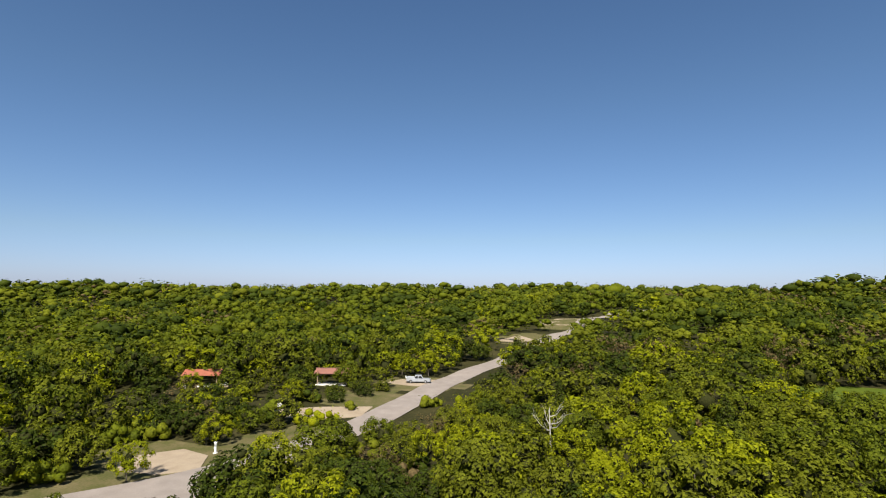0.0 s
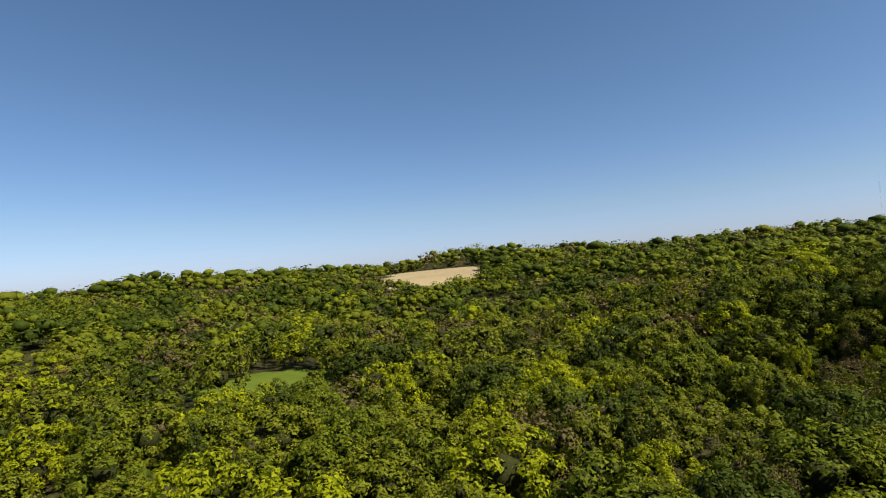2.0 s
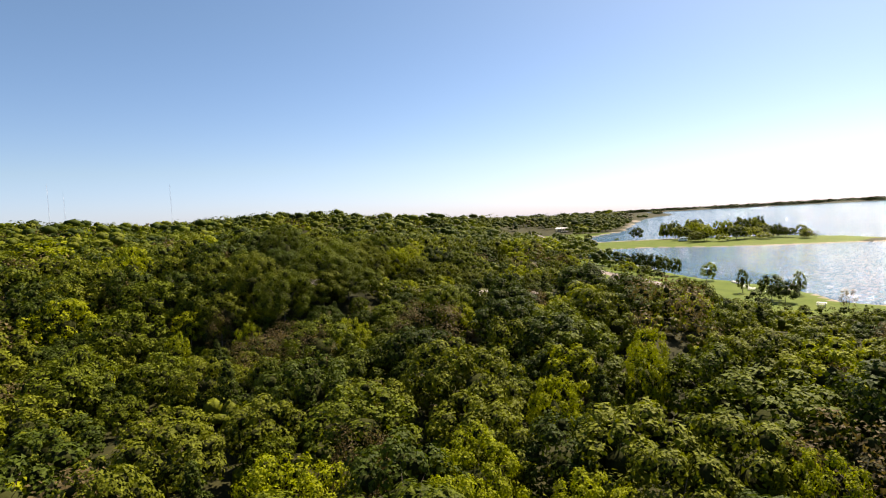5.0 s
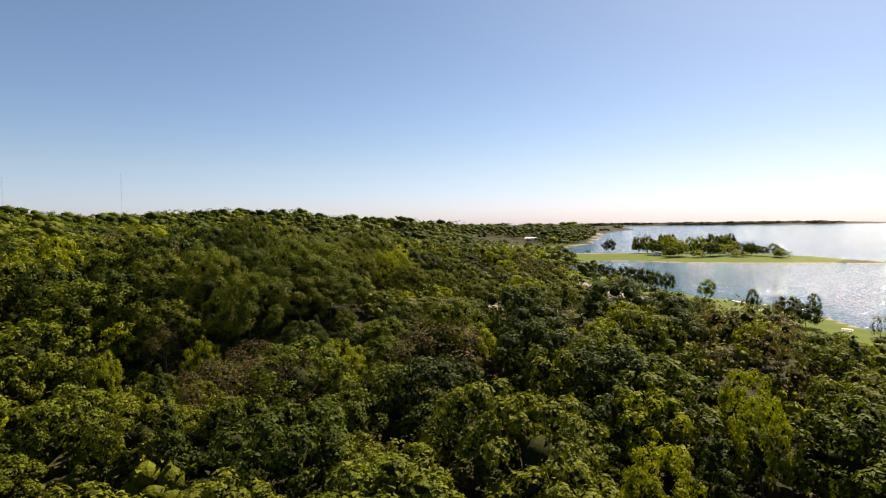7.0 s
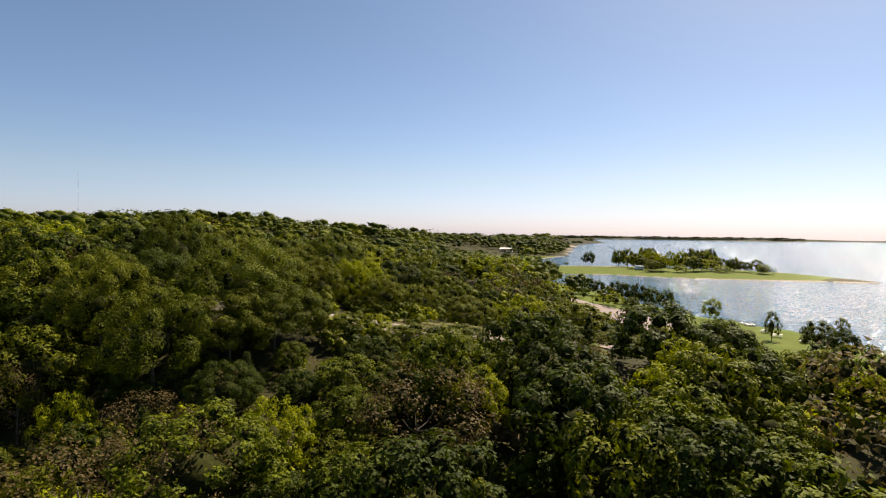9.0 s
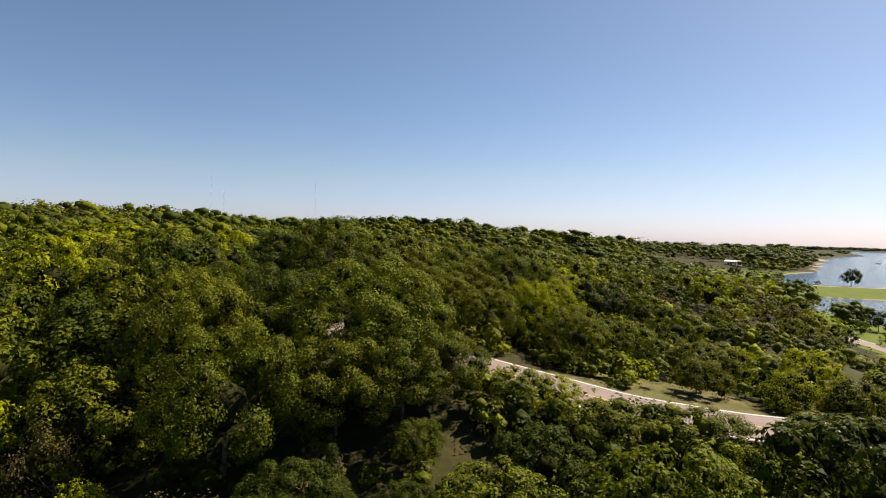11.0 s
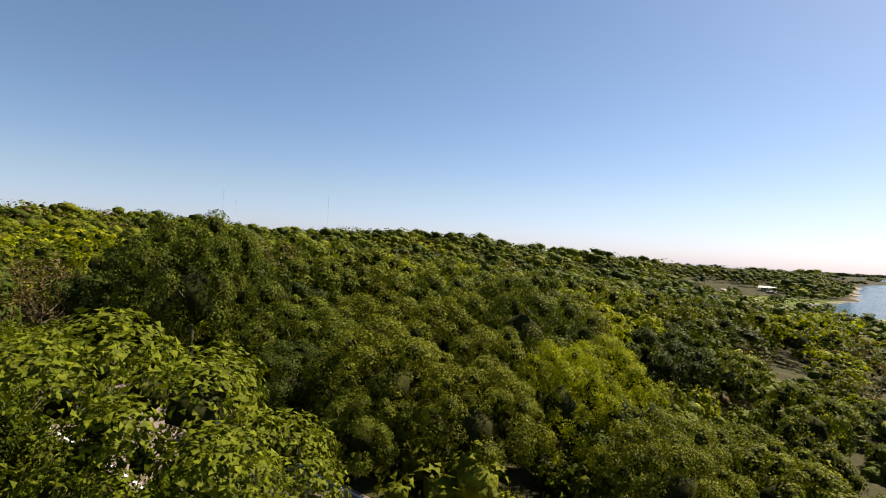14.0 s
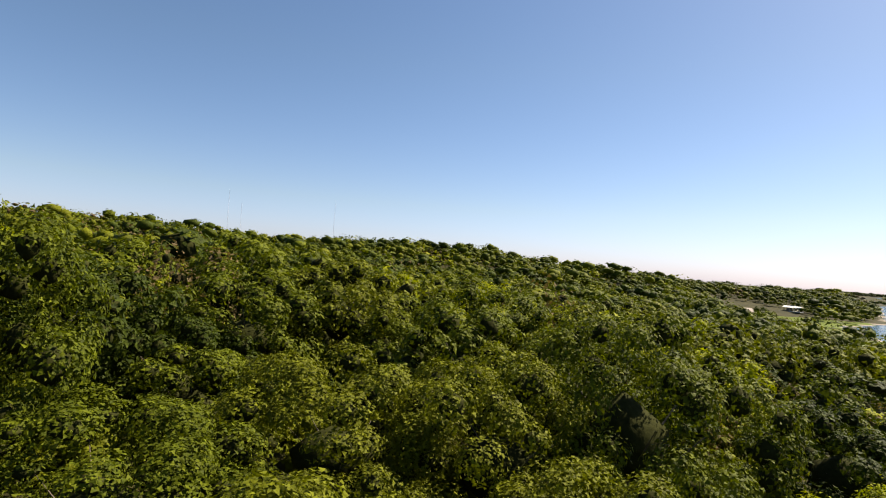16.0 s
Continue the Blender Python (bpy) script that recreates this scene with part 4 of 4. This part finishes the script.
def pickup(x, y, turn):
    """A crew-cab pickup, its nose along +x."""
    t = base("pickup_truck", x, y, turn, "silver crew-cab pickup truck parked on the gravel drive", "truck", lift=0.1)
    part("body", prism([(-2.8, 0.55), (-2.8, 1.05), (1.35, 1.08), (2.6, 1.0), (2.85, 0.75), (2.85, 0.45), (2.3, 0.4), (-2.2, 0.4)], 1.95, 0.06), SILVER, t)
    part("cab", prism([(-0.95, 1.05), (-0.75, 1.78), (0.75, 1.8), (1.45, 1.07)], 1.72, 0.07), SILVER, t)
    for side in (-1, 1):
        for x0, x1 in ((-0.75, -0.05), (0.05, 0.95)):
            bm = prism([(x0, 1.12), (x0 + 0.1, 1.66), (min(x1, 0.68), 1.68), (x1 + (0.15 if x1 > 0.5 else 0), 1.12)], 0.03, 0.008)
            bmesh.ops.translate(bm, vec=(0, side * 0.862, 0), verts=bm.verts)
            part("side_window", bm, DARK_GLASS, t, "dark tinted window")
        for wx in (-1.75, 1.75):
            w = part("wheel", rod(0.39, 0.39, 0.27, (wx, side * 0.86, 0.39), 20, (90, 0, 0)), TYRE, t, "black tyre")
            part("rim", rod(0.24, 0.22, 0.05, (wx, side * 1.005, 0.39), 14, (90, 0, 0)), CHROME, w, "alloy rim")
        part("headlight", box(0.08, 0.35, 0.16, (2.82, side * 0.72, 0.82)), CLEAR, t, "clear headlight")
        part("tail_lamp", box(0.06, 0.14, 0.32, (-2.81, side * 0.88, 0.86)), LAMP_RED, t, "red tail lamp")
        part("bed_rail", box(1.75, 0.1, 0.5, (-1.9, side * 0.92, 1.15), 0.03), SILVER, t)
    part("windscreen", box(0.03, 1.5, 0.85, (1.13, 0, 1.43), 0.01, (0, -43, 0)), DARK_GLASS, t, "dark windscreen")
    part("rear_window", box(0.03, 1.4, 0.5, (-0.87, 0, 1.42), 0.01, (0, 15, 0)), DARK_GLASS, t, "dark rear window")
    part("front_bumper", box(0.2, 1.9, 0.22, (2.88, 0, 0.52), 0.05), CHROME, t)
    part("rear_bumper", box(0.18, 1.85, 0.18, (-2.86, 0, 0.55), 0.04), CHROME, t)
    part("tailgate", box(0.07, 1.7, 0.62, (-2.95, 0, 1.35), 0.02, (0, -25, 0)), WHITE, t, "white raised tailgate panel")
    return t


pickup(-43, 130.5, 20)


def shelter(x, y, turn, mat, label, w=7.6, d=5.4, h=2.5):
    """An open picnic shelter: four posts, beams and a low gabled roof."""
    s = base("picnic_shelter", x, y, turn, label, "shelter", "picnic shelters")
    part("slab", box(w, d, 0.16, (0, 0, 0.06), 0.02), CONCRETE, s, "concrete slab")
    for sx in (-1, 1):
        for sy in (-1, 1):
            part("post", box(0.18, 0.18, h, (sx * (w / 2 - 0.5), sy * (d / 2 - 0.5), h / 2), 0.02), TIMBER, s)
    for sy in (-1, 1):
        part("beam", box(w - 0.4, 0.14, 0.24, (0, sy * (d / 2 - 0.5), h + 0.05), 0.02), TIMBER, s)
        part("roof_slope", box(w + 0.5, d / 2 + 0.55, 0.08, (0, sy * (d / 4 + 0.05), h + 0.62), 0.02, (-sy * 19, 0, 0)), mat, s)
    part("ridge_cap", box(w + 0.5, 0.3, 0.08, (0, 0, h + 1.15), 0.02), mat, s)
    return s


def picnic_table(x, y, turn, mat, label):
    t = base("picnic_table", x, y, turn, label, "table", "picnic tables")
    part("tabletop", box(1.9, 0.8, 0.07, (0, 0, 0.76)), mat, t)
    for s in (-1, 1):
        part("bench", box(1.9, 0.28, 0.06, (0, s * 0.72, 0.45)), mat, t)
        part("leg_frame", box(0.1, 1.5, 0.07, (s * 0.65, 0, 0.42)), STEEL, t)
        for k in (-1, 1):
            part("leg", box(0.08, 0.08, 0.8, (s * 0.65, k * 0.35, 0.38), 0.01, (k * 22, 0, 0)), STEEL, t)
    return t


shelter(-84.5, 105.5, 30, RED_ROOF, "picnic shelter with a red metal roof among trees")
shelter(-59.5, 119, 20, BROWN_ROOF, "picnic shelter with a faded brown roof behind shrubs", 7.0, 4.6)
picnic_table(-80, 107, 10, CONCRETE, "pale concrete picnic table on the camp slab")
picnic_table(-56, 95, 30, CONCRETE, "pale concrete picnic table between shrubs")


def pedestal(x, y):
    p = base("utility_pedestal", x, y, 20, "white utility pedestal beside the camping pad", "post")
    part("foot", box(0.5, 0.5, 0.12, (0, 0, 0.05)), CONCRETE, p)
    part("post", box(0.26, 0.22, 1.35, (0, 0, 0.75), 0.03), WHITE, p)
    part("hood", box(0.36, 0.32, 0.14, (0, 0, 1.46), 0.04), WHITE, p)
    part("socket_box", box(0.2, 0.06, 0.3, (0, -0.13, 1.1), 0.01), STEEL, p)


pedestal(-46.6, 70.4)


def grill(x, y):
    g = base("camp_grill", x, y, 0, "black iron camp grill on a post", "grill")
    part("post", rod(0.05, 0.05, 0.95, (0, 0, 0.45)), BLACK, g)
    part("firebox", box(0.5, 0.4, 0.25, (0, 0, 1.0), 0.02), BLACK, g)
    part("lantern_arm", rod(0.025, 0.02, 0.8, (0.15, 0, 1.45), 8, (0, 20, 0)), BLACK, g)


grill(-50.5, 72.6)


def rail_fence(x, y, turn, posts=5, gap=1.9):
    f = base("rail_fence", x, y, turn, "dark weathered timber rail fence beside the road", "fence")
    up = [gz(*(Matrix.Translation((x, y, 0)) @ Matrix.Rotation(radians(turn), 4, "Z") @ Vector((i * gap, 0, 0))).xy) - gz(x, y) for i in range(posts)]
    for i in range(posts):
        part("post", box(0.16, 0.16, 1.25, (i * gap, 0, 0.5 + up[i]), 0.02), TIMBER, f)
    for i in range(posts - 1):
        for h in (0.45, 0.9):
            part("rail", box(math.hypot(gap, up[i + 1] - up[i]), 0.06, 0.16, ((i + 0.5) * gap, -0.1, h + (up[i] + up[i + 1]) / 2), 0.01, (0, -math.degrees(math.atan2(up[i + 1] - up[i], gap)), 0)), TIMBER, f)


rail_fence(90.6, 16.2, 42)

# lakeside
for x, y, turn in ((86, -86, 20), (90, -90, 60), (62.9, -72, 10), (80, -84, 75)):
    picnic_table(x, y, turn, CONCRETE, "pale concrete picnic table on the lakeside lawn")
for i in range(7):
    x, y = 98 + rng.uniform(-2.4, 2.4), -99 + rng.uniform(-1.6, 1.2)
    bm = bmesh.new()
    bmesh.ops.create_icosphere(bm, subdivisions=2, radius=1)
    for v in bm.verts:
        v.co *= 1 + 0.35 * noise.noise(v.co * 1.3 + Vector((i * 7, 0, 0)))
    bmesh.ops.scale(bm, vec=(rng.uniform(0.5, 1.1), rng.uniform(0.4, 0.8), rng.uniform(0.3, 0.5)), verts=bm.verts)
    me = bpy.data.meshes.new("boulder")
    bm.to_mesh(me)
    bm.free()
    me.materials.append(STONE)
    ob = new("boulder", me)
    ob.matrix_basis = pose(x, y, gz(x, y) + 0.1, 0, 0, rng.uniform(0, 360))
    tagged(ob, "pale limestone boulder at the water's edge", "rock", "boulders on the shore")


def pavilion(x, y, turn):
    """The open-sided lakeside pavilion far off."""
    p = base("pavilion", x, y, turn, "open pavilion with a pale roof in the lakeside park", "pavilion")
    part("floor_slab", box(12, 8, 0.3, (0, 0, 0.1)), CONCRETE, p)
    for sx in (-1, -0.33, 0.33, 1):
        for sy in (-1, 1):
            part("post", box(0.35, 0.35, 3.2, (sx * 5.4, sy * 3.4, 1.7), 0.03), STONE, p)
    for sy in (-1, 1):
        part("roof_slope", box(13, 4.9, 0.15, (0, sy * 2.2, 3.95), 0.03, (-sy * 17, 0, 0)), CONCRETE, p, "pale metal roof")
    part("ridge_cap", box(13, 0.4, 0.12, (0, 0, 4.72)), CONCRETE, p)
    part("back_wall", box(4, 0.3, 3.0, (2, 2.6, 1.6)), TIMBER, p)


pavilion(449, -368, 25)


def camper(x, y, turn):
    c = base("camper_van", x, y, turn, "white camper van parked on the spit", "van")
    part("body", prism([(-2.9, 0.45), (-2.9, 2.6), (-2.6, 2.75), (1.6, 2.75), (2.0, 1.9), (2.9, 1.4), (2.95, 0.5)], 2.1, 0.08), WHITE, c)
    for s in (-1, 1):
        for wx in (-1.8, 2.0):
            part("wheel", rod(0.36, 0.36, 0.25, (wx, s * 0.93, 0.36), 16, (90, 0, 0)), TYRE, c)
        for wx in (-1.6, 0.2):
            part("side_window", box(1.0, 0.04, 0.6, (wx, s * 1.05, 1.9), 0.01), DARK_GLASS, c)
    part("windscreen", box(0.04, 1.8, 0.85, (1.83, 0, 2.3), 0.01, (0, -25, 0)), DARK_GLASS, c)


camper(232, -268, 30)


def boat(x, y, turn):
    b = base("motor_boat", x, y, turn, "small white motor boat out on the lake", "boat")
    b.location.z = 0.05
    bm = prism([(-3, 0.0), (-3, 0.9), (2.4, 1.05), (3.6, 1.15), (2.6, 0.05)], 2.2, 0.08)
    for v in bm.verts:
        if v.co.x > 1.5:
            v.co.y *= max(0.08, 1 - (v.co.x - 1.5) / 2.2)
    part("hull", bm, WHITE, b)
    part("windshield", box(0.05, 1.6, 0.5, (0.6, 0, 1.25), 0.01, (0, -30, 0)), DARK_GLASS, b)
    part("outboard_motor", box(0.5, 0.45, 1.0, (-3.2, 0, 0.7), 0.08), BLACK, b)


boat(640, -840, 40)


def mast(x, y, height):
    """A slim lattice radio mast on the ridge."""
    m = base("radio_mast", x, y, 15, "slim grey lattice radio mast on the wooded ridge", "mast", "radio masts")
    for k in range(3):
        a = k * 2.094
        part("leg", rod(0.07, 0.05, height, (0.5 * math.cos(a), 0.5 * math.sin(a), height / 2), 6), PALE_STEEL, m)
    bm = bmesh.new()
    n = int(height / 3)
    for i in range(n):
        for k in range(3):
            a, b = k * 2.094, (k + 1) * 2.094
            tube(bm, [Vector((0.5 * math.cos(a), 0.5 * math.sin(a), i * 3.0)), Vector((0.25 * (math.cos(a) + math.cos(b)), 0.25 * (math.sin(a) + math.sin(b)), i * 3.0 + 1.5)), Vector((0.5 * math.cos(b), 0.5 * math.sin(b), i * 3.0 + 3.0))], 0.03, 0.03, 3)
    part("lattice", bm, PALE_STEEL, m)
    part("aerial", rod(0.1, 0.03, 6, (0, 0, height + 3), 6), PALE_STEEL, m)


for x, y, h in ((1202, 142, 110), (1205, 119, 92), (1205, -55, 112)):
    mast(x, y, h)
